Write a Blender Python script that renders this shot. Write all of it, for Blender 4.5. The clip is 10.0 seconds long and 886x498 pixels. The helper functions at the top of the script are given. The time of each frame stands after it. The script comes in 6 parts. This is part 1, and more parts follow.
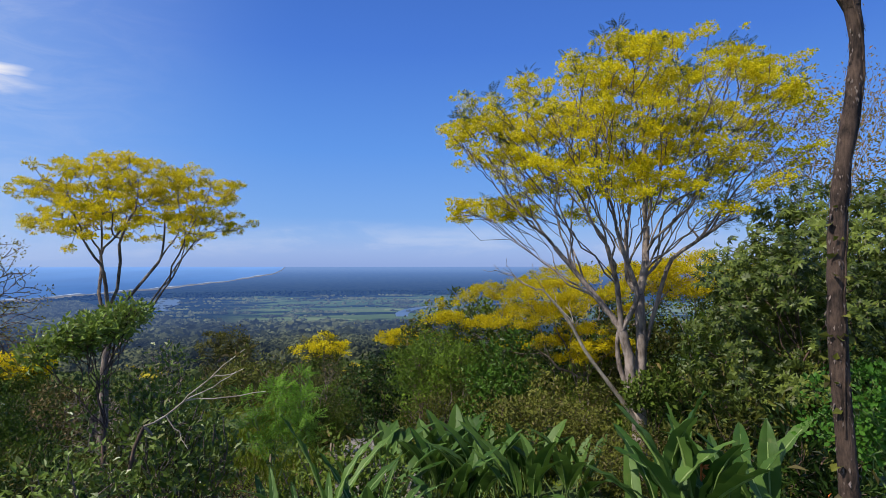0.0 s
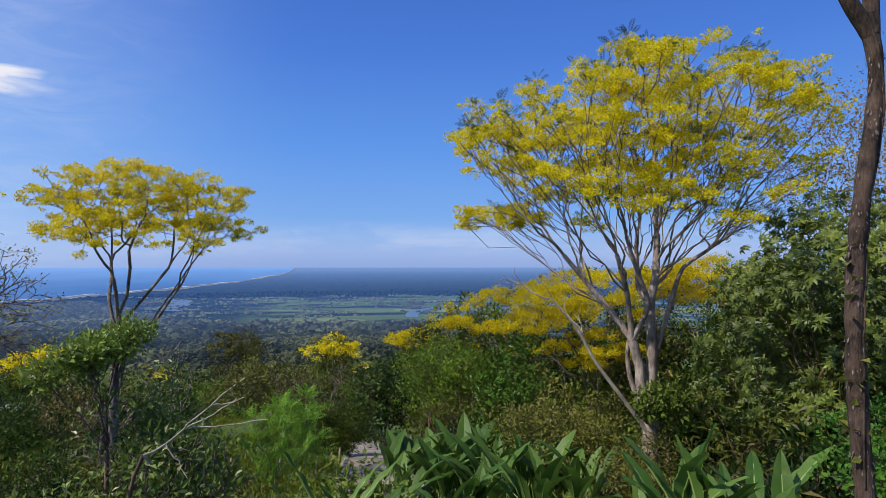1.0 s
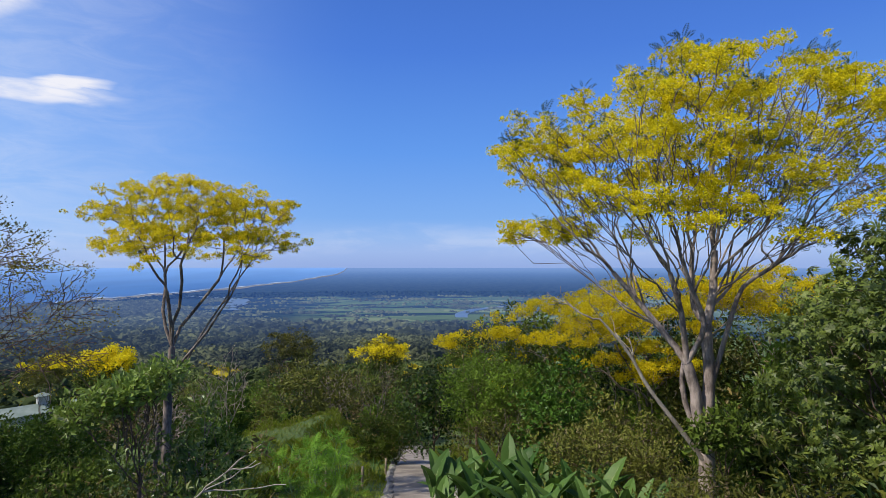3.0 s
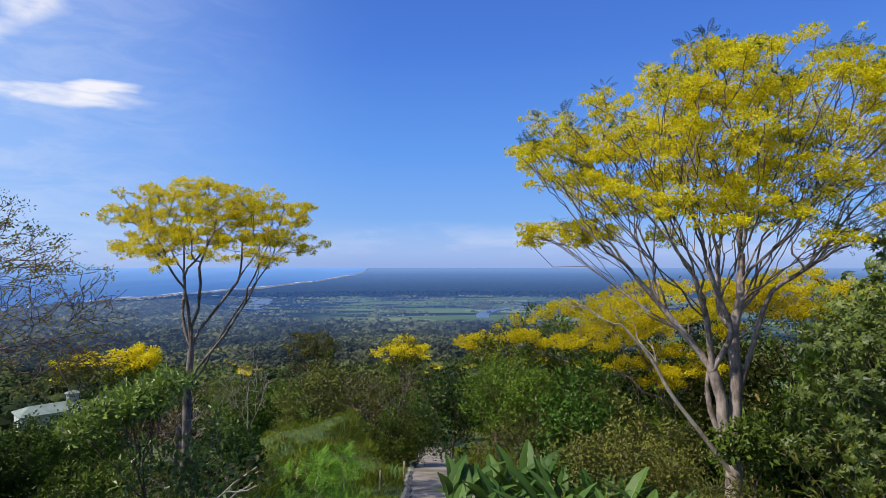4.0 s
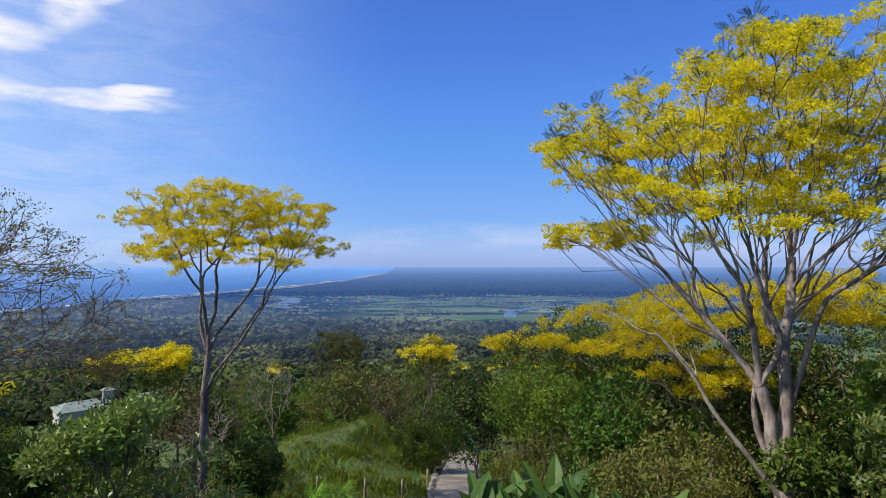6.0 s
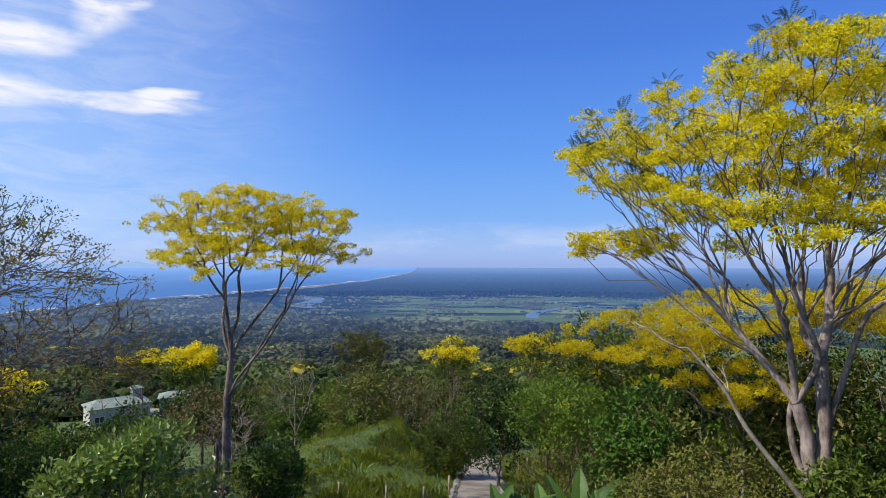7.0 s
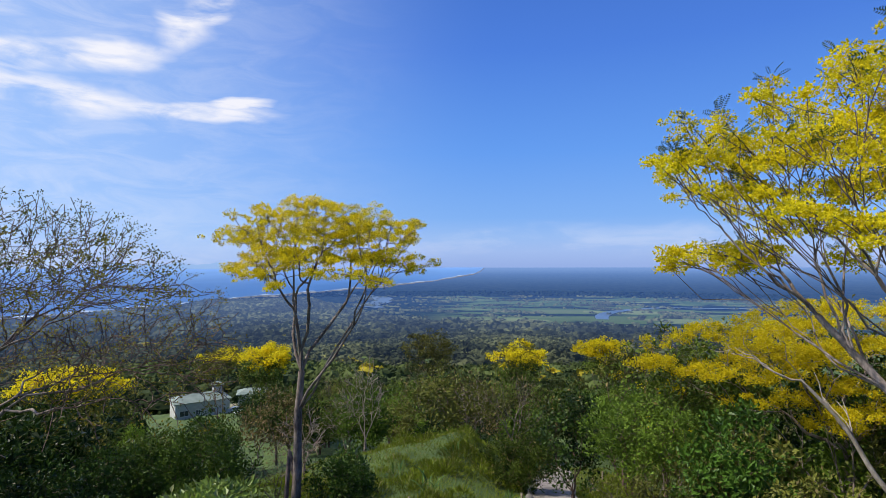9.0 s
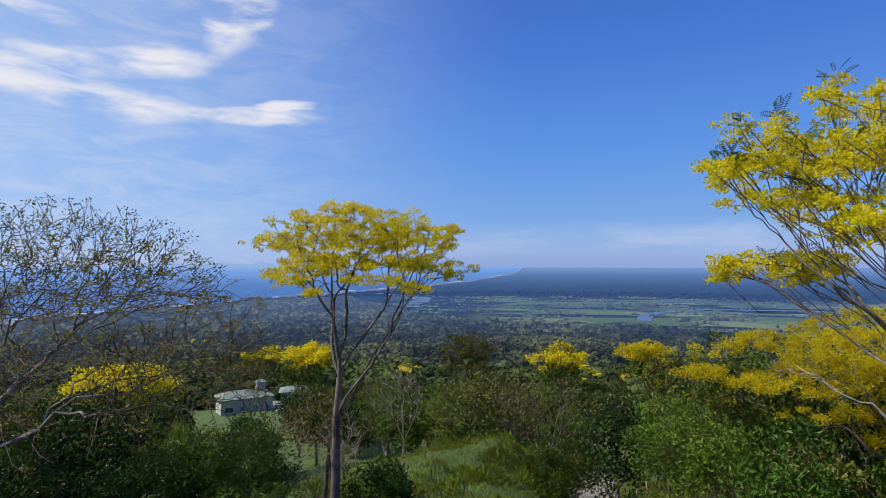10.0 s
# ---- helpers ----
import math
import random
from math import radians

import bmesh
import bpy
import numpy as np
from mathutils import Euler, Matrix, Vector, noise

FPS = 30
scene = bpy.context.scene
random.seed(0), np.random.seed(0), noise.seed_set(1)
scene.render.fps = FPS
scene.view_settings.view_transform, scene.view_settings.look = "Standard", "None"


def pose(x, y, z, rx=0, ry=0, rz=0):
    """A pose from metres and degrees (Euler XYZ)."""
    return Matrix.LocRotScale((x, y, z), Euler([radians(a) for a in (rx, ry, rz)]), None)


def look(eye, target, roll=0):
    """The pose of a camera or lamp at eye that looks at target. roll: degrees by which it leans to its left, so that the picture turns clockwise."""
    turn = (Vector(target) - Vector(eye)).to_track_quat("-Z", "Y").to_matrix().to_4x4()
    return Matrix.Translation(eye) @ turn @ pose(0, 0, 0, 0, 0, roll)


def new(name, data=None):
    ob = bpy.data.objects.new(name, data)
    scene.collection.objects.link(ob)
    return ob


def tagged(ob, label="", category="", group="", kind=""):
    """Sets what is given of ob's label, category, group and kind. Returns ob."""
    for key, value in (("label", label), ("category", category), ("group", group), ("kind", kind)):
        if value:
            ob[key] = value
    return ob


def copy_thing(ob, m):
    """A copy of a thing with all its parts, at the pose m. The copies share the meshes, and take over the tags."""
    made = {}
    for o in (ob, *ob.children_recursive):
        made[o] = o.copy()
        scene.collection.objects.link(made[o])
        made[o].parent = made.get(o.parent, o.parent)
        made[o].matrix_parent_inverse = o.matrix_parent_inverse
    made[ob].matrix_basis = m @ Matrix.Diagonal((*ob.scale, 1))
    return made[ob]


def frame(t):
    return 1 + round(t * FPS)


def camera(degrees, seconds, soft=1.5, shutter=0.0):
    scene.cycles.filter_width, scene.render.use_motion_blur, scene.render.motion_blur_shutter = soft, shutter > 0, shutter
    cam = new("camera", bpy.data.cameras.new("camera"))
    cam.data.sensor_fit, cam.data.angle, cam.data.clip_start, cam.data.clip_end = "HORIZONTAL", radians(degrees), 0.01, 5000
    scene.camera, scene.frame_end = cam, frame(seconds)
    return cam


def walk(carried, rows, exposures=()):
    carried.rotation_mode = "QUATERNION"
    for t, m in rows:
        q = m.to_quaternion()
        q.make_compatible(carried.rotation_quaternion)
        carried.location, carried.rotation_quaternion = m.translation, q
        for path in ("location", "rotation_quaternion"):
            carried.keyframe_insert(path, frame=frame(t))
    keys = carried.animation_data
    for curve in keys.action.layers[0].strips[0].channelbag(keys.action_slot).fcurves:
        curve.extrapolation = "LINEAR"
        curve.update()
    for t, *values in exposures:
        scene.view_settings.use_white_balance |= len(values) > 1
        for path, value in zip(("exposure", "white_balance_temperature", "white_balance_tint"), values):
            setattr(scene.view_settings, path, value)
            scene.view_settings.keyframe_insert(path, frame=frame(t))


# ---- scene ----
cam = camera(76.1, 10.0, soft=0.5)
PATH = [
    (0, (0.168, 0.695, 6.063), (0.204, 2.694, 6.119), -0.0),
    (0.5, (0.19, 0.731, 6.153), (0.211, 2.73, 6.21), -0.0),
    (1, (0.217, 0.781, 6.252), (0.218, 2.78, 6.31), -0.0),
    (1.5, (0.251, 0.837, 6.363), (0.222, 2.835, 6.421), 0.0),
    (2, (0.291, 0.917, 6.462), (0.222, 2.915, 6.521), -0.0),
    (2.5, (0.324, 1.0, 6.571), (0.203, 2.995, 6.63), -0.0),
    (4, (0.445, 1.336, 6.738), (0.198, 3.32, 6.797), 0.0),
    (4.5, (0.462, 1.514, 6.754), (0.202, 3.496, 6.812), 0.0),
    (5, (0.481, 1.715, 6.778), (0.212, 3.696, 6.836), 0.1),
    (5.5, (0.501, 1.943, 6.796), (0.203, 3.92, 6.853), 0.1),
    (6.8, (0.435, 2.32, 6.999), (0.028, 4.277, 7.057), 0.0),
    (7, (0.439, 2.343, 7.042), (0.021, 4.298, 7.1), 0.1),
    (7.5, (0.387, 2.463, 7.128), (-0.07, 4.409, 7.186), 0.0),
    (8, (0.316, 2.6, 7.225), (-0.198, 4.532, 7.282), -0.0),
    (8.5, (0.221, 2.763, 7.317), (-0.356, 4.677, 7.375), -0.0),
    (9, (0.132, 2.966, 7.399), (-0.51, 4.859, 7.457), -0.1),
    (9.5, (0.076, 3.124, 7.503), (-0.626, 4.996, 7.561), -0.1),
    (10, (0.029, 3.265, 7.592), (-0.741, 5.11, 7.65), -0.0),
]
walk(cam, [(t, look(eye, target, roll)) for t, eye, target, roll in PATH], ((0.0, 0.04), (4.0, 0.13), (5.5, 0.16), (8.5, 0.20), (9.0, 0.15), (9.5, 0.0), (10.0, -0.04)))

# ---- settings of the sky ----
SKY_STRENGTH = 0.088
# strength of the emission that stands in for distance haze
DISTANCE_HAZE = 0.165
CLOUD_COLOUR = (9.8, 9.7, 10.2, 1)
# azimuth, elevation, half width, half height, tilt
CLOUDS = ((-55, 14.2, 16, 2.3, -0.06), (-42.5, 14.0, 11, 1.3, 0.04), (-49.5, 17.9, 8, 1.9, 0.16), (-42.3, 22.8, 4.0, 4.6, 0.8), (-60, 20.6, 6, 1.3, -0.1), (-38.5, 14.9, 4.5, 0.5, 0.12), (-57.5, 16.8, 8, 1.7, 0.05), (-38, 15.3, 4, 0.7, 0.1))

# ---- world, sun, exposure ----
SUN_AZ, SUN_EL = radians(-118), radians(47)
sun_dir = Vector((math.sin(SUN_AZ) * math.cos(SUN_EL), math.cos(SUN_AZ) * math.cos(SUN_EL), math.sin(SUN_EL)))
sun = new("sun", bpy.data.lights.new("sun", "SUN"))
sun.data.energy, sun.data.angle, sun.data.color = 5.0, radians(0.5), (1.0, 0.94, 0.82)
sun.matrix_world = look(sun_dir * 60, (0, 0, 0))

world = bpy.data.worlds.new("sky")
scene.world = world
world.use_nodes = True


class Nodes:
    """Short calls for node trees."""

    def __init__(self, tree):
        self.tree = tree
        tree.nodes.clear()

    def add(self, kind, ins=None, **props):
        node = self.tree.nodes.new(kind)
        for key, value in props.items():
            setattr(node, key, value)
        for key, value in (ins or {}).items():
            self.put(node.inputs[key], value)
        return node

    def put(self, socket, value):
        if isinstance(value, bpy.types.NodeSocket):
            self.tree.links.new(value, socket)
        elif isinstance(value, bpy.types.Node):
            self.tree.links.new(value.outputs[0], socket)
        else:
            socket.default_value = value

    def math(self, op, a, b=0.0, clamp=False):
        return self.add("ShaderNodeMath", {0: a, 1: b}, operation=op, use_clamp=clamp).outputs[0]

    def mix(self, fac, a, b, blend="MIX"):
        return self.add("ShaderNodeMix", {0: fac, 6: a, 7: b}, data_type="RGBA", blend_type=blend).outputs[2]

    def ramp(self, fac, *stops, mode="LINEAR"):
        node = self.add("ShaderNodeValToRGB", {0: fac})
        node.color_ramp.interpolation = mode
        els = node.color_ramp.elements
        while len(els) < len(stops):
            els.new(0.5)
        for el, (at, colour) in zip(els, stops):
            el.position = at
            el.color = colour if len(colour) == 4 else (*colour, 1)
        return node.outputs[0]

    def noise(self, vector, scale, detail=4.0, rough=0.55, distort=0.0):
        return self.add("ShaderNodeTexNoise", {"Vector": vector, "Scale": scale, "Detail": detail, "Roughness": rough, "Distortion": distort}).outputs[0]

    def smooth(self, x, a, b):
        return self.add("ShaderNodeMapRange", {0: x, 1: a, 2: b, 3: 0.0, 4: 1.0}, interpolation_type="SMOOTHSTEP").outputs[0]


w = Nodes(world.node_tree)
sky = w.add("ShaderNodeTexSky", sky_type="NISHITA", sun_disc=False, sun_elevation=SUN_EL, sun_rotation=SUN_AZ % (2 * math.pi),
            altitude=100.0, air_density=1.0, dust_density=0.6, ozone_density=2.5)
coord = w.add("ShaderNodeTexCoord").outputs["Generated"]
sep = w.add("ShaderNodeSeparateXYZ", {0: coord})
sx, sy, sz = sep.outputs
az = w.math("MULTIPLY", w.math("ARCTAN2", sx, sy), 57.2958)
el = w.math("MULTIPLY", w.math("ARCSINE", sz), 57.2958)
angle = w.add("ShaderNodeCombineXYZ", {0: w.math("MULTIPLY", az, 0.045), 1: w.math("MULTIPLY", el, 0.16), 2: 0.3}).outputs[0]
wisp = w.noise(angle, 3.2, 7.0, 0.62, 0.8)
mellow = w.noise(angle, 2.6, 2.5, 0.5, 0.6)
fine = w.noise(angle, 9.0, 4.0, 0.5, 0.5)
az_bent = w.math("ADD", az, w.math("MULTIPLY", w.math("SUBTRACT", mellow, 0.5), 7.0))
el_bent = w.math("ADD", el, w.math("MULTIPLY", w.math("SUBTRACT", w.noise(angle, 4.5, 2.5, 0.5, 0.3), 0.5), 1.8))


def cloud(a, e, ra, re, tilt=0.0):
    """Soft streak of cloud round an azimuth and elevation in degrees."""
    da = w.math("SUBTRACT", az_bent, a)
    de = w.math("SUBTRACT", w.math("SUBTRACT", el_bent, e), w.math("MULTIPLY", da, tilt))
    q = w.math("ADD", w.math("POWER", w.math("DIVIDE", da, ra), 2.0), w.math("POWER", w.math("DIVIDE", de, re), 2.0))
    return w.math("SUBTRACT", 1.0, w.smooth(q, 0.0, 1.0))


cover = 0.0
for streak in CLOUDS:
    c = cloud(*streak)
    cover = c if cover == 0.0 else w.math("MAXIMUM", cover, c)
dense = w.math("ADD", w.math("MULTIPLY", mellow, 0.42), w.math("ADD", w.math("MULTIPLY", wisp, 0.40), w.math("MULTIPLY", fine, 0.18)))
cumulus = w.math("MULTIPLY", w.math("MULTIPLY", w.smooth(dense, 0.33, 0.62), w.math("POWER", cover, 1.7)), 1.1, True)
# thin veil on the seaward side, low bank of distant cloud along the horizon
veil = w.math("MULTIPLY", w.math("MULTIPLY", w.smooth(az, -18.0, -60.0), w.smooth(wisp, 0.35, 0.75)), 0.28)
bank = w.math("MULTIPLY", cloud(-5, 2.3, 70, 2.0), w.smooth(w.noise(angle, 2.1, 6.0, 0.6, 0.4), 0.44, 0.68))
cumulus = w.math("MAXIMUM", w.math("MULTIPLY", cumulus, 0.92), w.math("MAXIMUM", veil, w.math("MULTIPLY", bank, 0.2)))
clear = w.ramp(w.math("DIVIDE", el, 40.0), (0.0, (0.33, 0.47, 0.84)), (0.035, (0.37, 0.53, 0.90)), (0.07, (0.33, 0.53, 0.92)), (0.12, (0.215, 0.455, 0.92)), (0.28, (0.13, 0.36, 0.90)), (0.52, (0.074, 0.23, 0.76)), (0.8, (0.049, 0.155, 0.57)), (1.0, (0.042, 0.13, 0.50)))
clear = w.mix(w.math("MULTIPLY", w.smooth(az, -12.0, -62.0), 0.72), clear, (0.52, 0.72, 1.06, 1))
clear = w.mix(1.0, clear, (9.3, 9.8, 10.7, 1), "MULTIPLY")
deep = w.mix(0.85, sky, clear)
cloudy = w.mix(cumulus, deep, CLOUD_COLOUR)
back = w.add("ShaderNodeBackground", {"Color": cloudy, "Strength": SKY_STRENGTH})
w.add("ShaderNodeOutputWorld", {0: back})

# ---- materials ----


def material(name):
    mat = bpy.data.materials.new(name)
    mat.use_nodes = True
    return mat, Nodes(mat.node_tree)


def foliage(name, dark, light, warm=None, trans=0.18, rough=0.5, patch=0.7, share=0.12, haze=0.0, broad=0.0, spec=0.14):
    """Leaves: two tones by leaf, patches over the crown, a share of dry leaves, light passing through, painted haze on
    far woods.
    """
    mat, n = material(name)
    red, green = (0.92, 0.92) if dark[0] > 0.5 else (0.87, 0.79)
    dark, light = ((red * c[0], green * c[1], 0.47 * c[2]) for c in (dark, light))
    geo = n.add("ShaderNodeNewGeometry")
    isle = geo.outputs["Random Per Island"]
    info = n.add("ShaderNodeObjectInfo")
    big = n.noise(geo.outputs["Position"], patch, 3.0)
    tone = n.math("ADD", n.math("MULTIPLY", isle, 0.40), n.math("MULTIPLY", n.smooth(big, 0.3, 0.7), 0.60))
    tone = n.math("ADD", n.math("MULTIPLY", tone, 0.62), n.math("MULTIPLY", info.outputs["Random"], 0.38))
    if broad:
        wide = n.smooth(n.noise(geo.outputs["Position"], broad, 4.0, 0.6), 0.38, 0.62)
        tone = n.math("ADD", n.math("MULTIPLY", wide, 0.55), n.math("ADD", n.math("MULTIPLY", isle, 0.10), n.math("MULTIPLY", n.smooth(big, 0.3, 0.7), 0.35)))
    col = n.mix(n.smooth(tone, 0.12, 0.88), (*(0.42 * c for c in dark), 1), (*(1.12 * c for c in light), 1))
    if warm:
        col = n.mix(n.math("GREATER_THAN", n.math("FRACT", n.math("MULTIPLY", isle, 37.3)), 1 - share), col, (*warm, 1))
    bsdf = n.add("ShaderNodeBsdfPrincipled", {"Base Color": col, "Roughness": rough, "Specular IOR Level": spec})
    thin = n.add("ShaderNodeBsdfTranslucent", {"Color": n.mix(0.5, col, (*light, 1))})
    both = n.add("ShaderNodeMixShader", {0: trans, 1: bsdf.outputs[0], 2: thin.outputs[0]})
    # haze on far woods, put in as blue emission that grows with distance
    if haze:
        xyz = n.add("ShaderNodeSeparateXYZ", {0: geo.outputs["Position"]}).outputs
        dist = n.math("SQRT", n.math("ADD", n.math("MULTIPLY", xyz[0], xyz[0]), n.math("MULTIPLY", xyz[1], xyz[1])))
        haze_light = n.add("ShaderNodeEmission", {"Color": (0.17, 0.29, 0.62, 1), "Strength": n.math("MULTIPLY", n.smooth(dist, 150.0, 1900.0), haze)})
        both = n.add("ShaderNodeAddShader", {0: both.outputs[0], 1: haze_light.outputs[0]})
    n.add("ShaderNodeOutputMaterial", {0: both})
    return mat


def bark(name, dark, light, scale=6.0, rough=0.85):
    mat, n = material(name)
    pos = n.add("ShaderNodeTexCoord").outputs["Object"]
    long = n.add("ShaderNodeMapping", {"Vector": pos, "Scale": (1, 1, 0.25)}).outputs[0]
    grain = n.noise(long, scale * 3, 6.0, 0.65)
    blot = n.noise(pos, scale * 0.35, 4.0)
    tone = n.math("ADD", n.math("MULTIPLY", n.smooth(grain, 0.35, 0.68), 0.5), n.math("MULTIPLY", n.smooth(blot, 0.38, 0.62), 0.5))
    col = n.mix(tone, (*dark, 1), (*light, 1))
    bump = n.add("ShaderNodeBump", {"Strength": 0.6, "Distance": 0.02, "Height": grain})
    bsdf = n.add("ShaderNodeBsdfPrincipled", {"Base Color": col, "Roughness": rough, "Normal": bump.outputs[0], "Specular IOR Level": 0.25})
    n.add("ShaderNodeOutputMaterial", {0: bsdf})
    return mat


def plain(name, a, b, scale=3.0, rough=0.7, bump_size=0.0, metal=0.0):
    """A surface with two tones, mottled at two scales."""
    mat, n = material(name)
    pos = n.add("ShaderNodeNewGeometry").outputs["Position"]
    large, small = n.noise(pos, scale, 4.0), n.noise(pos, scale * 9, 5.0)
    tone = n.math("ADD", n.math("MULTIPLY", n.smooth(large, 0.35, 0.65), 0.6), n.math("MULTIPLY", small, 0.4))
    ins = {"Base Color": n.mix(tone, (*a, 1), (*b, 1)), "Roughness": rough, "Metallic": metal}
    if bump_size:
        ins["Normal"] = n.add("ShaderNodeBump", {"Strength": 0.5, "Distance": bump_size, "Height": small}).outputs[0]
    n.add("ShaderNodeOutputMaterial", {0: n.add("ShaderNodeBsdfPrincipled", ins)})
    return mat


YELLOW = foliage("yellow_blossom", (0.92, 0.73, 0.012), (0.80, 0.68, 0.032), (0.45, 0.43, 0.03), trans=0.52, rough=0.9, patch=0.9, share=0.08)
GOLD = foliage("golden_blossom", (1.06, 0.83, 0.026), (0.90, 0.75, 0.045), (0.50, 0.44, 0.02), trans=0.52, rough=0.8, patch=0.4, share=0.08)
LEAF_MID = foliage("mid_green_leaf", (0.042, 0.088, 0.018), (0.140, 0.215, 0.045), (0.20, 0.15, 0.05), share=0.05)
LEAF_DARK = foliage("dark_green_leaf", (0.020, 0.055, 0.016), (0.07, 0.14, 0.032), (0.12, 0.10, 0.04), share=0.04, rough=0.4)
LEAF_GLOSS = foliage("glossy_broad_leaf", (0.050, 0.105, 0.022), (0.16, 0.25, 0.06), (0.20, 0.19, 0.06), share=0.05, rough=0.55)
LEAF_SHINY = foliage("shiny_small_leaf", (0.095, 0.19, 0.045), (0.25, 0.37, 0.10), (0.25, 0.26, 0.10), share=0.06, rough=0.36, trans=0.25, spec=0.35)
LEAF_PALM = foliage("fingered_dark_leaf", (0.060, 0.112, 0.030), (0.205, 0.280, 0.080), (0.13, 0.13, 0.06), share=0.04, rough=0.45, trans=0.15, spec=0.22)
LEAF_BRIGHT = foliage("bright_green_leaf", (0.13, 0.31, 0.05), (0.22, 0.44, 0.08), None, trans=0.32)
LEAF_FRESH = foliage("fresh_green_leaf", (0.07, 0.155, 0.025), (0.185, 0.31, 0.055), None, trans=0.3)
LEAF_EMERALD = foliage("emerald_green_leaf", (0.022, 0.066, 0.016), (0.072, 0.165, 0.035), None, trans=0.22, rough=0.38)
LEAF_OLIVE = foliage("olive_leaf", (0.052, 0.078, 0.022), (0.165, 0.190, 0.058), (0.17, 0.14, 0.06), share=0.08)
LEAF_MOSS = foliage("mossy_yellow_leaf", (0.085, 0.10, 0.025), (0.21, 0.215, 0.06), None)
LEAF_LUSTRE = foliage("creeper_leaf", (0.030, 0.080, 0.016), (0.115, 0.205, 0.040), None, trans=0.2, rough=0.45)
LEAF_YELLOWING = foliage("yellowing_leaf", (0.22, 0.20, 0.03), (0.42, 0.37, 0.06), (0.20, 0.20, 0.05), share=0.3, trans=0.35)
LEAF_TAN = foliage("tan_green_leaf", (0.15, 0.15, 0.06), (0.32, 0.27, 0.12), (0.36, 0.20, 0.10), share=0.2, trans=0.3)
LEAF_DRY = foliage("dry_leaf", (0.085, 0.075, 0.042), (0.18, 0.16, 0.085), (0.26, 0.18, 0.09), share=0.2)


def blade_material():
    """Long leaves: tone by plant and leaf, fine cross veins, a soft sheen."""
    mat, n = material("banana_like_blade")
    info = n.add("ShaderNodeObjectInfo").outputs["Random"]
    pos = n.add("ShaderNodeTexCoord").outputs["Object"]
    veins = n.add("ShaderNodeTexWave", {"Vector": pos, "Scale": 70.0, "Distortion": 4.0, "Detail": 2.0, "Detail Scale": 2.0}, wave_type="BANDS", bands_direction="Z").outputs[1]
    stain = n.noise(pos, 5.0, 5.0, 0.65)
    col = n.mix(info, (0.026, 0.070, 0.010, 1), (0.10, 0.175, 0.035, 1))
    col = n.mix(n.math("MULTIPLY", veins, 0.05), col, (0.13, 0.21, 0.06, 1))
    col = n.mix(n.math("MULTIPLY", n.smooth(stain, 0.56, 0.74), 0.55), col, (0.22, 0.20, 0.07, 1))
    bump = n.add("ShaderNodeBump", {"Strength": 0.05, "Distance": 0.003, "Height": veins})
    bsdf = n.add("ShaderNodeBsdfPrincipled", {"Base Color": col, "Roughness": 0.5, "Specular IOR Level": 0.2, "Normal": bump.outputs[0]})
    thin = n.add("ShaderNodeBsdfTranslucent", {"Color": n.mix(0.5, col, (0.16, 0.30, 0.04, 1))})
    n.add("ShaderNodeOutputMaterial", {0: n.add("ShaderNodeMixShader", {0: 0.22, 1: bsdf.outputs[0], 2: thin.outputs[0]})})
    return mat


LEAF_BLADE = blade_material()
LEAF_LUSH = foliage("lush_green_leaf", (0.04, 0.145, 0.025), (0.10, 0.27, 0.05), None, trans=0.3, rough=0.5)
GRASS = foliage("grass_blade", (0.13, 0.19, 0.02), (0.235, 0.325, 0.050), (0.30, 0.27, 0.10), trans=0.3, patch=0.25, share=0.12)
FAR_LEAF = foliage("distant_wood_leaf", (0.045, 0.085, 0.045), (0.105, 0.150, 0.070), (0.16, 0.16, 0.08), trans=0.15, rough=0.9, patch=0.06, share=0.015, broad=0.012)
VALLEY_LEAF = foliage("valley_wood_leaf", (0.045, 0.068, 0.060), (0.110, 0.130, 0.090), (0.20, 0.20, 0.06), trans=0.1, rough=1.0, patch=0.03, share=0.003, haze=0.33, broad=0.006)
VALLEY_GOLD = foliage("valley_blossom", (0.22, 0.22, 0.03), (0.42, 0.38, 0.05), None, trans=0.2, rough=1.0, patch=0.05, haze=0.15)
BARK_GREY = bark("grey_brown_bark", (0.10, 0.076, 0.066), (0.40, 0.325, 0.290))
BARK_TWIG = bark("brown_twig_bark", (0.075, 0.055, 0.05), (0.21, 0.165, 0.145))
BARK_ASH = bark("ash_grey_twig_bark", (0.14, 0.11, 0.09), (0.38, 0.30, 0.25))
BARK_DARK = bark("dark_brown_bark", (0.055, 0.035, 0.028), (0.17, 0.11, 0.085))
BARK_NEAR = bark("flaking_dark_bark", (0.012, 0.008, 0.007), (0.105, 0.068, 0.052), 22.0)
BARK_WEATHERED = bark("weathered_brown_bark", (0.075, 0.055, 0.047), (0.29, 0.235, 0.205))
BARK_PALE = bark("pale_dead_wood", (0.19, 0.155, 0.125), (0.48, 0.41, 0.34))
STEM = plain("green_stem", (0.07, 0.13, 0.03), (0.16, 0.24, 0.07), 8.0, 0.5)

# ---- geometry helpers ----


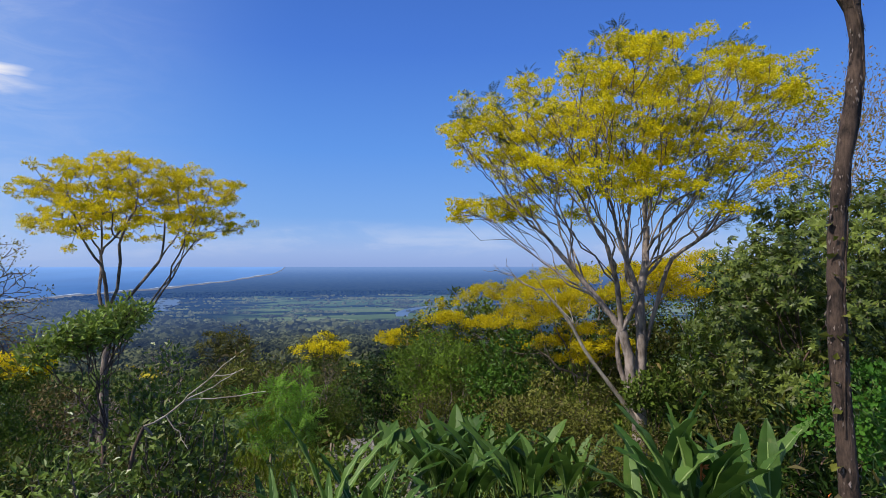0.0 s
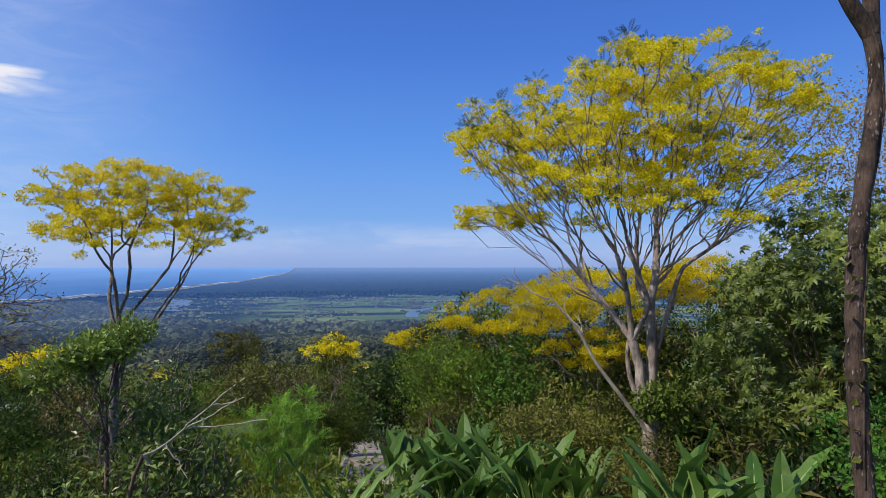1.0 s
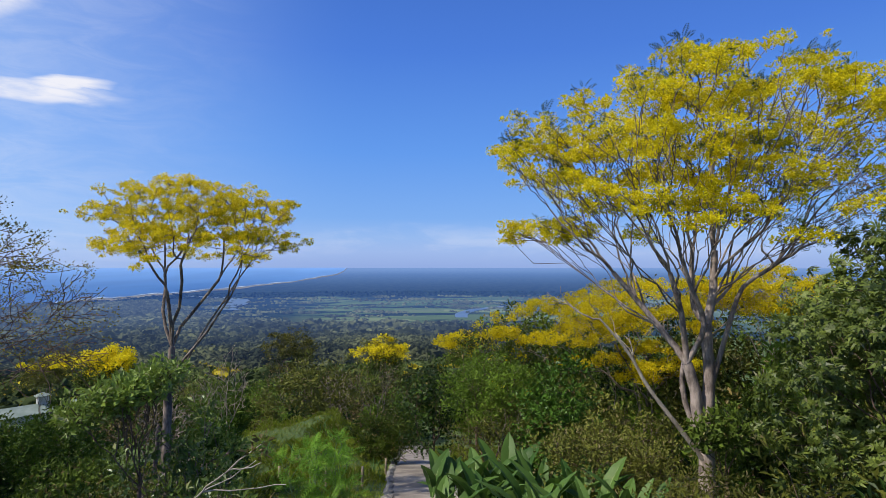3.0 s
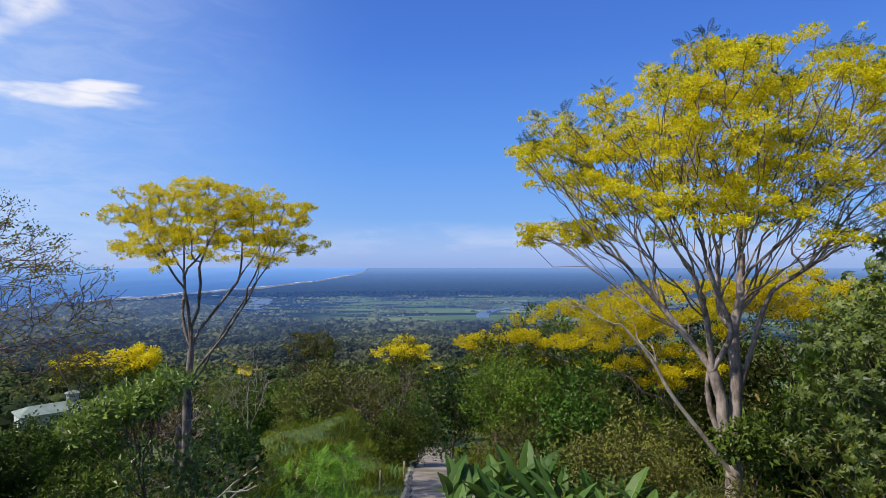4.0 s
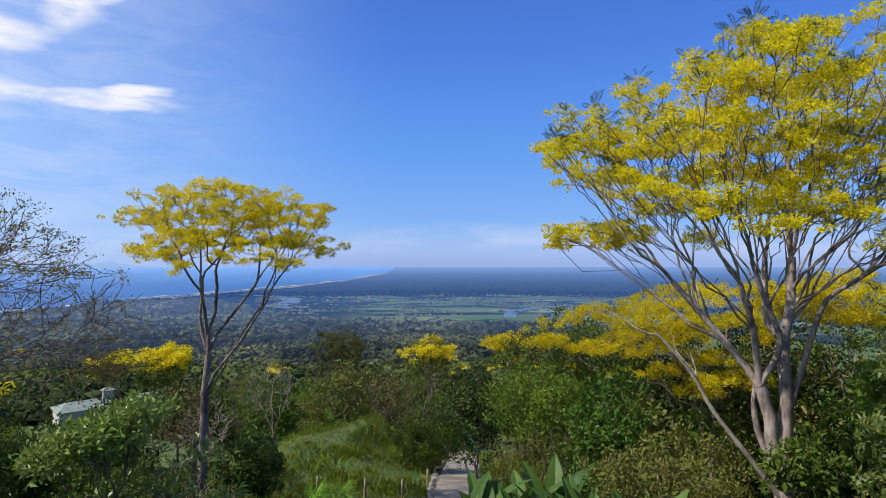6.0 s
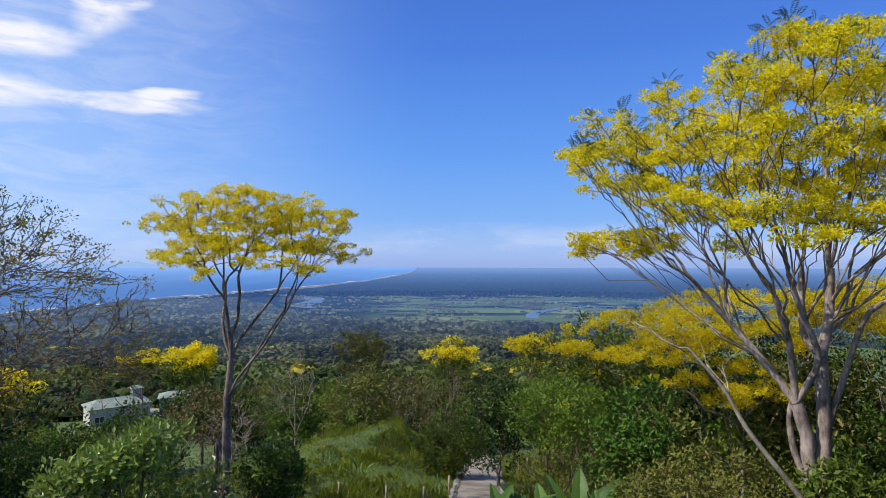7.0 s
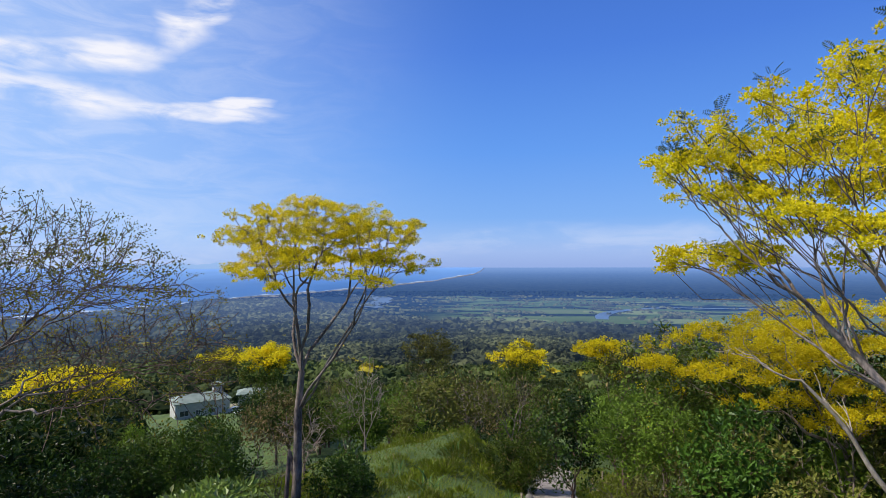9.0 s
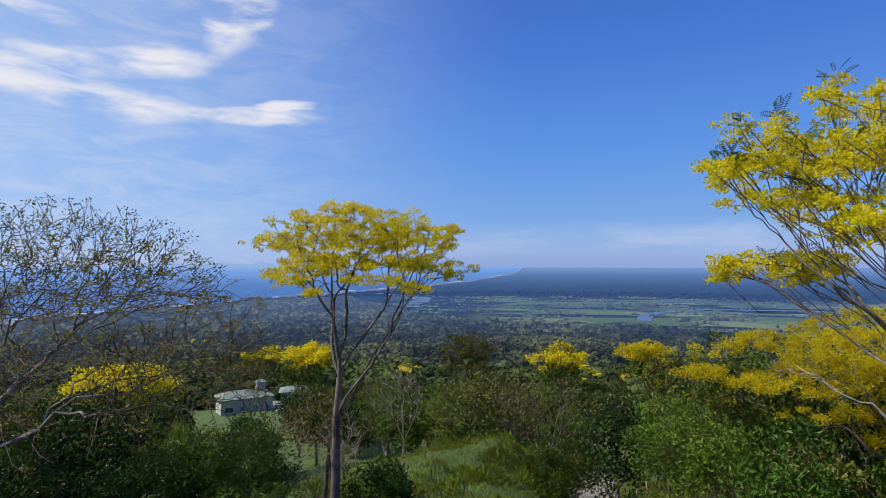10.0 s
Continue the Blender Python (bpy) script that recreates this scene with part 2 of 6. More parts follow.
class Geo:
    """Gathers vertices and faces and turns them into one mesh."""

    def __init__(self):
        self.v, self.f, self.n = [], [], 0

    def add(self, verts, faces):
        verts = np.asarray(verts, dtype=np.float32).reshape(-1, 3)
        faces = np.asarray(faces, dtype=np.int32)
        if len(verts) and len(faces):
            self.v.append(verts)
            self.f.append(faces + self.n)
            self.n += len(verts)
        return self

    def mesh(self, name, smooth=False):
        me = bpy.data.meshes.new(name)
        if not self.v:
            return me
        verts = np.concatenate(self.v)
        loops = np.concatenate([f.ravel() for f in self.f])
        sizes = np.concatenate([np.full(len(f), f.shape[1], dtype=np.int32) for f in self.f])
        starts = np.concatenate([[0], np.cumsum(sizes)[:-1]]).astype(np.int32)
        me.vertices.add(len(verts))
        me.vertices.foreach_set("co", verts.ravel())
        me.loops.add(len(loops))
        me.loops.foreach_set("vertex_index", loops)
        me.polygons.add(len(sizes))
        me.polygons.foreach_set("loop_start", starts)
        me.polygons.foreach_set("use_smooth", np.full(len(sizes), smooth))
        me.update(calc_edges=True)
        return me


def part(name, geo, mat, parent, label="", smooth=False, kind=""):
    """One mesh object under a thing or under a part."""
    ob = new(name, geo.mesh(name, smooth))
    ob.data.materials.append(mat)
    ob.parent = parent
    return tagged(ob, label, kind=kind)


def thing(name, label, category, place, turn=0.0, group="", size=1.0):
    """An Empty at the base of a thing."""
    ob = new(name)
    ob.empty_display_size = 0.2
    ob.matrix_basis = pose(*place, 0, 0, turn) @ Matrix.Diagonal((size, size, size, 1))
    return tagged(ob, label, category, group)


def unit(a):
    a = np.asarray(a, dtype=float)
    return a / np.maximum(np.linalg.norm(a, axis=-1, keepdims=True), 1e-9)


def directions(rng, n, up=0.0, spread=1.0):
    d = rng.normal(size=(n, 3)) * spread
    d[:, 2] += up
    return unit(d)


def scatter(geo, shape, places, ahead, normal, sizes):
    """Copies of a small leaf shape (verts, faces), y along it, z its face, joined into geo."""
    verts, faces = shape
    y = unit(ahead)
    x = unit(np.cross(y, normal))
    z = np.cross(x, y)
    n, k = len(places), len(verts)
    sizes = np.broadcast_to(np.asarray(sizes, dtype=float), (n,))
    v = (places[:, None, :] + sizes[:, None, None] * (verts[None, :, 0:1] * x[:, None] + verts[None, :, 1:2] * y[:, None] + verts[None, :, 2:3] * z[:, None]))
    f = (faces[None] + (np.arange(n) * k)[:, None, None]).reshape(-1, faces.shape[1])
    geo.add(v.reshape(-1, 3), f)


def leaf(width, bend=0.12):
    v = np.array([(0, 0, 0), (-width / 2, 0.45, 0.10), (0, 1, -bend), (width / 2, 0.45, 0.10)])
    return v, np.array([(0, 3, 2), (0, 2, 1)])


def pinnate(pairs, length, width, droop=0.25):
    v, f = [], []
    for i in range(pairs):
        y = 0.12 + 0.85 * i / (pairs - 0.5)
        reach = length * math.sin(math.pi * (0.22 + 0.72 * i / pairs))
        for side in (-1, 1):
            b, z = len(v), -droop * y * y
            v += [(0, y, z), (side * reach * 0.5, y - width * 0.4 + reach * 0.2, z + 0.02), (side * reach, y + reach * 0.45, z - 0.05), (side * reach * 0.5, y + width * 0.6 + reach * 0.2, z)]
            f.append((b, b + 1, b + 2, b + 3))
    b = len(v)
    v += [(-0.008, 0, 0), (0.008, 0, 0), (0, 1, -droop)]
    f.append((b, b + 1, b + 2, b + 2))
    return np.array(v), np.array(f)[:-1]


def palmate(count, width, droop=0.3):
    v, f = [], []
    for i in range(count):
        a = radians(-120 + 240 * i / (count - 1))
        s, c = math.sin(a), math.cos(a)
        r = 0.75 + 0.25 * c
        b = len(v)
        v += [(0, 0, 0), (s * 0.5 * r - c * width / 2, c * 0.5 * r + s * width / 2, 0.03), (s * r, c * r, -droop * r), (s * 0.5 * r + c * width / 2, c * 0.5 * r - s * width / 2, 0.03)]
        f.append((b, b + 1, b + 2, b + 3))
    return np.array(v), np.array(f)


PETAL = (np.array([(-0.4, 0, 0), (0.4, 0, 0.05), (0.35, 1, 0.25), (-0.35, 1, -0.2)]), np.array([(0, 1, 2, 3)]))
BROAD, NARROW, ROUND = leaf(0.5), leaf(0.28), leaf(0.75)
FEATHER, FERN, PALM = pinnate(7, 0.26, 0.09), pinnate(9, 0.34, 0.08, 0.4), palmate(7, 0.28, 0.4)
CLUMP = (np.array([(-0.5, -0.5, -0.12), (0.5, -0.45, 0.1), (0.45, 0.5, -0.1), (-0.5, 0.5, 0.12)]), np.array([(0, 1, 2, 3)]))


def tube(geo, points, radii, sides=6):
    p = np.asarray(points, dtype=float)
    r = np.asarray(radii, dtype=float)
    d = unit(np.gradient(p, axis=0))
    ref = np.array((0.31, 0.87, 0.12)) if abs(d[0][2]) > 0.6 else np.array((0.05, 0.1, 1.0))
    x = unit(np.cross(d, ref))
    y = np.cross(d, x)
    a = np.linspace(0, 2 * math.pi, sides, endpoint=False)
    v = p[:, None] + r[:, None, None] * (np.cos(a)[None, :, None] * x[:, None] + np.sin(a)[None, :, None] * y[:, None])
    i = np.arange(len(p) - 1)[:, None] * sides
    j = np.arange(sides)[None]
    k = (j + 1) % sides
    geo.add(v.reshape(-1, 3), np.stack([i + j, i + k, i + k + sides, i + j + sides], -1).reshape(-1, 4))


def curve(a, ta, b, tb, steps):
    """Points of a smooth bend from a to b with the tangents ta and tb."""
    s = np.linspace(0, 1, steps + 1)[:, None]
    return (2 * s**3 - 3 * s**2 + 1) * a + (s**3 - 2 * s**2 + s) * ta + (3 * s**2 - 2 * s**3) * b + (s**3 - s**2) * tb


def halve(rng, pts, k):
    """Groups points into k groups (k-means)."""
    c = pts[rng.choice(len(pts), k, replace=False)]
    for _ in range(6):
        g = np.argmin(((pts[:, None] - c[None]) ** 2).sum(-1), axis=1)
        c = np.array([pts[g == i].mean(0) if (g == i).any() else pts[rng.integers(len(pts))] for i in range(k)])
    return [np.where(g == i)[0] for i in range(k) if (g == i).any()]


def grow(rng, limbs, ends, p, d, r, tips, depth=0, first=2, reach=(0.36, 0.48), wobble=0.10, least=0.006):
    """Branches out from p towards all tips, forking on the way: appends (points, radii, depth) to limbs and (tip, direction) to ends."""
    if len(tips) == 1:
        t = tips[0]
        span = np.linalg.norm(t - p)
        e = unit(t - p + np.array((0, 0, 0.25 * span)))
        pts = curve(p, d * span * 0.8, t, e * span * 0.7, 3)
        pts[1:-1] += rng.normal(size=(len(pts) - 2, 3)) * span * wobble * 0.5
        limbs.append((pts, np.linspace(max(r, least), least * 0.8, len(pts)), depth))
        ends.append((t, e))
        return
    k = min(len(tips), first if depth == 0 else (3 if len(tips) > 8 and rng.random() < 0.25 else 2))
    for ids in halve(rng, tips, k):
        sub = tips[ids]
        aim = sub.mean(0)
        span = np.linalg.norm(aim - p)
        part_way = rng.uniform(*reach) if len(sub) > 1 else 1.0
        if len(sub) == 1:
            grow(rng, limbs, ends, p, d, r * (1 / len(tips)) ** 0.42, sub, depth + 1, first, reach, wobble, least)
            continue
        q = p + (aim - p) * part_way
        q = q + rng.normal(size=3) * span * wobble * 0.5
        span = np.linalg.norm(q - p)
        e = unit(unit(aim - p) + 0.35 * d + np.array((0, 0, 0.12)))
        pts = curve(p, d * span * 0.9, q, e * span * 0.8, 4)
        pts[1:-1] += rng.normal(size=(len(pts) - 2, 3)) * span * wobble * 0.35
        rc = max(least, r * (len(sub) / len(tips)) ** 0.45 * 0.97)
        limbs.append((pts, np.linspace(rc, rc * 0.84, len(pts)), depth))
        grow(rng, limbs, ends, q, e, rc * 0.84, sub, depth + 1, first, reach, wobble, least)


def wood(limbs, lo=0, hi=99):
    geo = Geo()
    for pts, rad, depth in limbs:
        if lo <= depth <= hi:
            tube(geo, pts, rad, 8 if rad[0] > 0.06 else 5 if rad[0] > 0.02 else 3)
    return geo


def puffs(rng, geo, ends, count, radius, shape, size, up=0.5, flat=0.7, lean=0.6, core=0.45, out=0.0):
    """A loose tuft of leaves or petals round each twig's end."""
    tips = np.array([t for t, _ in ends])
    n = len(tips) * count
    at = np.repeat(tips, count, axis=0)
    off = directions(rng, n) * (rng.random((n, 1)) ** core) * radius
    off[:, 2] *= flat
    off *= np.repeat(rng.uniform(0.7, 1.25, (len(tips), 1)), count, axis=0)
    ahead = unit(unit(off) * lean + directions(rng, n) * 0.6 + np.array((0, 0, up * 0.4)))
    normal = directions(rng, n, up=up)
    if out:
        normal = unit(normal + out * unit(at + off - tips.mean(0) + np.array((0, 0, 0.3))))
    scatter(geo, shape, at + off, ahead, normal, size * rng.uniform(0.65, 1.3, n))


def in_dome(rng, n, rx, ry, top, low, rim=0.35, hollow=0.0):
    """Points in a dome-shaped crown: half widths, heights of its top and its underside, and how far the rim drops."""
    out = []
    while len(out) < n:
        x, y = rng.uniform(-1, 1, 2)
        rho = x * x + y * y
        if rho > 1:
            continue
        hi = low + (top - low) * (1 - (1 - rim) * rho)
        lo_z = low + (hi - low) * hollow * (1 - rho)
        out.append((x * rx, y * ry, lo_z + (hi - lo_z) * rng.random() ** 0.7))
    return np.array(out)


def spread(rng, pts, n):
    """Picks n points that keep their distance from one another."""
    pts = np.asarray(pts)
    out = [int(rng.integers(len(pts)))]
    gap = ((pts - pts[out[0]]) ** 2).sum(1)
    while len(out) < n:
        i = int(np.argmax(gap))
        out.append(i)
        gap = np.minimum(gap, ((pts - pts[i]) ** 2).sum(1))
    return pts[out]


def lobed(rng, centres, per, wide, high):
    """Tips in flat uneven lobes round the given centres, fuller on top."""
    out = []
    for c in centres:
        k = max(3, int(per * rng.uniform(0.6, 1.4)))
        s = rng.uniform(0.7, 1.3)
        p = spread(rng, directions(rng, k * 5, up=0.5) * rng.random((k * 5, 1)) ** 0.4, k) * np.array((wide * s, wide * s, high))
        out.append(p + c)
    return np.concatenate(out)


def in_ball(rng, n, rx, ry, rz, z0, inner=0.3):
    d = directions(rng, n) * (inner + (1 - inner) * rng.random((n, 1)) ** 0.5)
    d = d * np.array((rx, ry, rz)) * (1 + 0.18 * np.sin(d[:, :1] * 5 + d[:, 1:2] * 4))
    d[:, 2] += z0
    d[:, 2] = np.maximum(d[:, 2], 0.15)
    return d


# ---- ground ----
GROUND_S = (-60, -20, 0, 4, 8, 15, 22, 30, 35, 60, 90, 125, 200, 350, 600, 900, 1200, 1500)
GROUND_Z = (6.5, 5.0, 3.9, 3.2, 2.2, 0.5, -1.5, -3.6, -5, -11.5, -18, -25.5, -38, -58, -82, -100, -110, -112)
FAR_R = 4900.0


def path_x(y):
    """Middle line of the garden path."""
    return -1.2 - 0.085 * (y - 12) - 0.0018 * (y - 12) ** 2 + 0.35 * math.sin(y * 0.16)


def ground_z(x, y):
    r = math.hypot(x, y)
    k = min(1.0, max(0.0, (r - 40) / 60))
    if y > 0:
        s = math.hypot(y, 0.8 * x) * (1 - k) + r * k
    else:
        s = abs(x) * (0.8 * (1 - k) + k) + y
    z = float(np.interp(s, GROUND_S, GROUND_Z))
    if r > 1500:
        z += 100 * ((r - 1500) / 3400) ** 2 * min(1.0, max(0.0, 4 * y / r))
    # low rolling hills in the valley
    if 190 < r < 1150:
        z += 9.0 * min(1.0, (r - 190) / 120, (1150 - r) / 200) * (noise.noise((x * 0.0048, y * 0.0062, 2.0)) + 0.45 * noise.noise((x * 0.012, y * 0.014, 6.0)))
    # raised bank of lawn beside the path
    if r < 80 and y > 8:
        bank = min(1.0, max(0.0, (abs(x - path_x(y)) - 1.3) / 3.5)) if x < path_x(y) else 0.0
        z += 2.3 * bank * math.exp(-(((x + 11.0) / 6.5) ** 2) - ((y - 36.0) / 8.5) ** 2)
    # mounds of the rough lawn, level along the path
    if r < 400 and y > 8:
        away = min(1.0, max(0.0, (abs(x - path_x(y)) - 1.2) / 3.0)) if y < 60 else 1.0
        amp = 0.8 if r < 60 else 1.5
        z += away * amp * (noise.noise((x * 0.16, y * 0.16, 3.0)) + 0.6 * noise.noise((x * 0.37, y * 0.37, 8.0)))
    return z


def build_ground():
    radii = np.concatenate([np.linspace(0.6, 50, 84), np.geomspace(52, FAR_R, 74)])
    turns = 288
    verts, faces, far = [(0, 0, ground_z(0, 0))], [], []
    for r in radii:
        for j in range(turns):
            a = 2 * math.pi * j / turns
            x, y = r * math.sin(a), r * math.cos(a)
            verts.append((x, y, ground_z(x, y)))
    for i in range(len(radii) - 1):
        for j in range(turns):
            k = (j + 1) % turns
            faces.append((1 + i * turns + j, 1 + i * turns + k, 1 + (i + 1) * turns + k, 1 + (i + 1) * turns + j))
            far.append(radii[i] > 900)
    geo = Geo().add(verts, faces)
    geo.f.append(np.array([(0, 1 + (j + 1) % turns, 1 + j) for j in range(turns)], dtype=np.int32))
    far += [False] * turns
    ob = new("ground", geo.mesh("ground", True))
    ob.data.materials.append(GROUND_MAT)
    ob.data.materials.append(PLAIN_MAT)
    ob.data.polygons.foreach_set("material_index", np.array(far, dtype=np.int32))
    return tagged(ob, "grassy hillside falling to a wide coastal plain", "ground", kind="structure")


def soil_material():
    mat, n = material("rough_grass_and_soil")
    pos = n.add("ShaderNodeNewGeometry").outputs["Position"]
    big, mid, fine_n = n.noise(pos, 0.11, 4.0), n.noise(pos, 0.9, 5.0), n.noise(pos, 9.0, 6.0, 0.7)
    col = n.mix(n.smooth(mid, 0.35, 0.65), (0.040, 0.075, 0.010, 1), (0.085, 0.135, 0.018, 1))
    col = n.mix(n.math("MULTIPLY", n.smooth(big, 0.5, 0.68), 0.6), col, (0.10, 0.145, 0.022, 1))
    col = n.mix(n.math("MULTIPLY", fine_n, 0.5), col, (0.05, 0.07, 0.02, 1))
    bump = n.add("ShaderNodeBump", {"Strength": 0.9, "Distance": 0.08, "Height": fine_n})
    n.add("ShaderNodeOutputMaterial", {0: n.add("ShaderNodeBsdfPrincipled", {"Base Color": col, "Roughness": 0.9, "Normal": bump.outputs[0]})})
    return mat


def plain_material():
    """Far plain: fields parted by hedges, then flat woodland reaching the horizon, with bluish distance haze painted on
    as emission.
    """
    mat, n = material("coastal_plain")
    pos = n.add("ShaderNodeNewGeometry").outputs["Position"]
    xyz = n.add("ShaderNodeSeparateXYZ", {0: pos}).outputs
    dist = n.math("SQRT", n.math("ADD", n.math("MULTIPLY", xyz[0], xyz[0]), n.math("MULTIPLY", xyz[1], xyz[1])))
    warp = n.noise(pos, 0.004, 3.0)
    bent = n.add("ShaderNodeVectorMath", {0: pos, 1: n.add("ShaderNodeVectorMath", {0: n.add("ShaderNodeTexNoise", {"Vector": pos, "Scale": 0.003, "Detail": 3.0}).outputs[1], 1: (420.0, 420.0, 0.0)}, operation="MULTIPLY").outputs[0]}, operation="ADD").outputs[0]
    strips = n.add("ShaderNodeMapping", {"Vector": bent, "Scale": (0.55, 1.25, 1.0), "Rotation": (0, 0, 0.35)}).outputs[0]
    cells = n.add("ShaderNodeTexVoronoi", {"Vector": strips, "Scale": 0.0085, "Randomness": 0.9})
    field = n.ramp(n.add("ShaderNodeSeparateColor", {0: cells.outputs["Color"]}).outputs[0],
                   (0.0, (0.05, 0.085, 0.035)), (0.3, (0.10, 0.14, 0.05)), (0.55, (0.06, 0.095, 0.04)), (0.8, (0.16, 0.19, 0.085)), (1.0, (0.055, 0.085, 0.04)))
    field = n.mix(n.math("MULTIPLY", n.noise(pos, 0.03, 5.0), 0.5), field, (0.08, 0.12, 0.06, 1))
    trees = n.mix(n.smooth(n.noise(pos, 0.035, 7.0, 0.8), 0.3, 0.7), (0.009, 0.020, 0.018, 1), (0.034, 0.050, 0.038, 1))
    edge = n.math("ADD", dist, n.math("MULTIPLY", n.math("SUBTRACT", warp, 0.5), 900.0))
    wooded = n.smooth(edge, 2080.0, 2150.0)
    col = n.mix(wooded, field, trees)
    near = n.smooth(n.math("ADD", dist, n.math("MULTIPLY", n.math("SUBTRACT", n.noise(pos, 0.006, 4.0), 0.5), 700.0)), 1080.0, 1180.0)
    col = n.mix(near, trees, col)
    # belts of trees lying across the fields
    belts = n.add("ShaderNodeMapping", {"Vector": bent, "Scale": (0.0026, 0.0085, 1.0), "Rotation": (0, 0, 0.12)}).outputs[0]
    col = n.mix(n.smooth(n.noise(belts, 1.0, 5.0, 0.6), 0.49, 0.54), col, trees)
    # woods reach down to the beach on the seaward side
    seaward = n.smooth(n.math("DIVIDE", xyz[0], n.math("MAXIMUM", xyz[1], 1.0)), -0.27, -0.40)
    col = n.mix(seaward, col, trees)
    bsdf = n.add("ShaderNodeBsdfPrincipled", {"Base Color": col, "Roughness": 0.95, "Specular IOR Level": 0.0})
    # painted haze: blue emission, stronger and paler towards the horizon
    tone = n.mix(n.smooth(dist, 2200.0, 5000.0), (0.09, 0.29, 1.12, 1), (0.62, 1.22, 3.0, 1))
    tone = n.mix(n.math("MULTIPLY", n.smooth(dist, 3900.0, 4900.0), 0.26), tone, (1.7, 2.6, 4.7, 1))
    haze = n.add("ShaderNodeEmission", {"Color": tone, "Strength": n.math("MULTIPLY", n.smooth(dist, 300.0, 2100.0), DISTANCE_HAZE)})
    n.add("ShaderNodeOutputMaterial", {0: n.add("ShaderNodeAddShader", {0: bsdf, 1: haze})})
    return mat


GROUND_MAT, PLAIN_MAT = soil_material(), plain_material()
ground = build_ground()


def far_z(r):
    return -112 + (100 * ((r - 1500) / 3400) ** 2 if r > 1500 else 0)


def polar(a, r, lift=0.0):
    return (r * math.sin(radians(a)), r * math.cos(radians(a)), far_z(r) + lift)


# coast: azimuth in degrees and distance
COAST = ((-75, 1350), (-62, 1500), (-52, 1690), (-46.9, 1800), (-42.3, 1930), (-38.0, 2195), (-34.1, 2340), (-29.0, 2585), (-23.6, 2950), (-19.1, 3410), (-16.9, 3830), (-15.4, 4230), (-14.9, 4500), (-14.6, 4880))
ca = np.array([c[0] for c in COAST], dtype=float)
cr = np.array([c[1] for c in COAST], dtype=float)
coast_a = np.linspace(-75, -14.6, 200)
coast_r = np.interp(coast_a, ca, cr) * (1 + 0.008 * np.sin(coast_a * 1.3) + 0.006 * np.sin(coast_a * 2.9) + 0.003 * np.sin(coast_a * 6.1))


def band(name, inner, outer, lift, mat, label, category, steps=1):
    geo = Geo()
    rows = []
    for k in range(steps + 1):
        s = k / steps
        rows.append([polar(a, r0 + (r1 - r0) * s, lift) for a, r0, r1 in zip(coast_a, inner, outer)])
    m = len(coast_a)
    geo.add([p for row in rows for p in row], [(k * m + j, k * m + j + 1, (k + 1) * m + j + 1, (k + 1) * m + j) for k in range(steps) for j in range(m - 1)])
    ob = new(name, geo.mesh(name, True))
    ob.data.materials.append(mat)
    return tagged(ob, label, category, kind="structure")


def sea_material():
    mat, n = material("sea_water")
    pos = n.add("ShaderNodeNewGeometry").outputs["Position"]
    stretch = n.add("ShaderNodeMapping", {"Vector": pos, "Scale": (1.0, 0.35, 1.0)}).outputs[0]
    swell, ripple = n.noise(stretch, 0.004, 4.0), n.noise(stretch, 0.05, 5.0, 0.7)
    col = n.mix(n.smooth(swell, 0.35, 0.65), (0.020, 0.075, 0.19, 1), (0.030, 0.100, 0.24, 1))
    col = n.mix(n.math("MULTIPLY", ripple, 0.35), col, (0.03, 0.13, 0.36, 1))
    bsdf = n.add("ShaderNodeBsdfPrincipled", {"Base Color": col, "Roughness": 0.55, "Specular IOR Level": 0.25})
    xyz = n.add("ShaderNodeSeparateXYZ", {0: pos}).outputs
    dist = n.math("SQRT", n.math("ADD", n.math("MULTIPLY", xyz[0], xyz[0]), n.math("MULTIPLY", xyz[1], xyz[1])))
    # haze over the water put in as emission, paler near the horizon
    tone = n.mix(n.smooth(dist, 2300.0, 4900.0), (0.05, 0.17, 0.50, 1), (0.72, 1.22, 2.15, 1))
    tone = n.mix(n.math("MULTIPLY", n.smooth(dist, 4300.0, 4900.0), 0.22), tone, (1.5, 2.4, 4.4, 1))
    haze = n.add("ShaderNodeEmission", {"Color": tone, "Strength": DISTANCE_HAZE})
    n.add("ShaderNodeOutputMaterial", {0: n.add("ShaderNodeAddShader", {0: bsdf, 1: haze})})
    return mat


SEA = sea_material()
SURF = plain("white_surf", (0.22, 0.29, 0.38), (0.52, 0.57, 0.62), 0.02, 0.8)
SAND = plain("grey_sand", (0.09, 0.10, 0.12), (0.17, 0.18, 0.205), 0.01, 0.9)
RIVER = plain("river_water", (0.06, 0.10, 0.17), (0.10, 0.15, 0.23), 0.01, 0.35)
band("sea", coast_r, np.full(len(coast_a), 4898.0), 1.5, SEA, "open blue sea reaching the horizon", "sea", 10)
band("beach", coast_r - 105 - 30 * np.sin(coast_a * 0.7), coast_r, 1.6, SAND, "long grey sandy beach by the sea", "beach")
surf_w = (30 + 20 * np.sin(coast_a * 1.7) + 14 * np.sin(coast_a * 4.3)) * np.interp(coast_a, (-50, -25, -17, -15), (0.9, 0.9, 1.1, 0.2))
band("surf", coast_r - 4, coast_r + np.maximum(surf_w - 6, -3.5), 2.6, SURF, "line of white breaking waves along the shore", "surf")


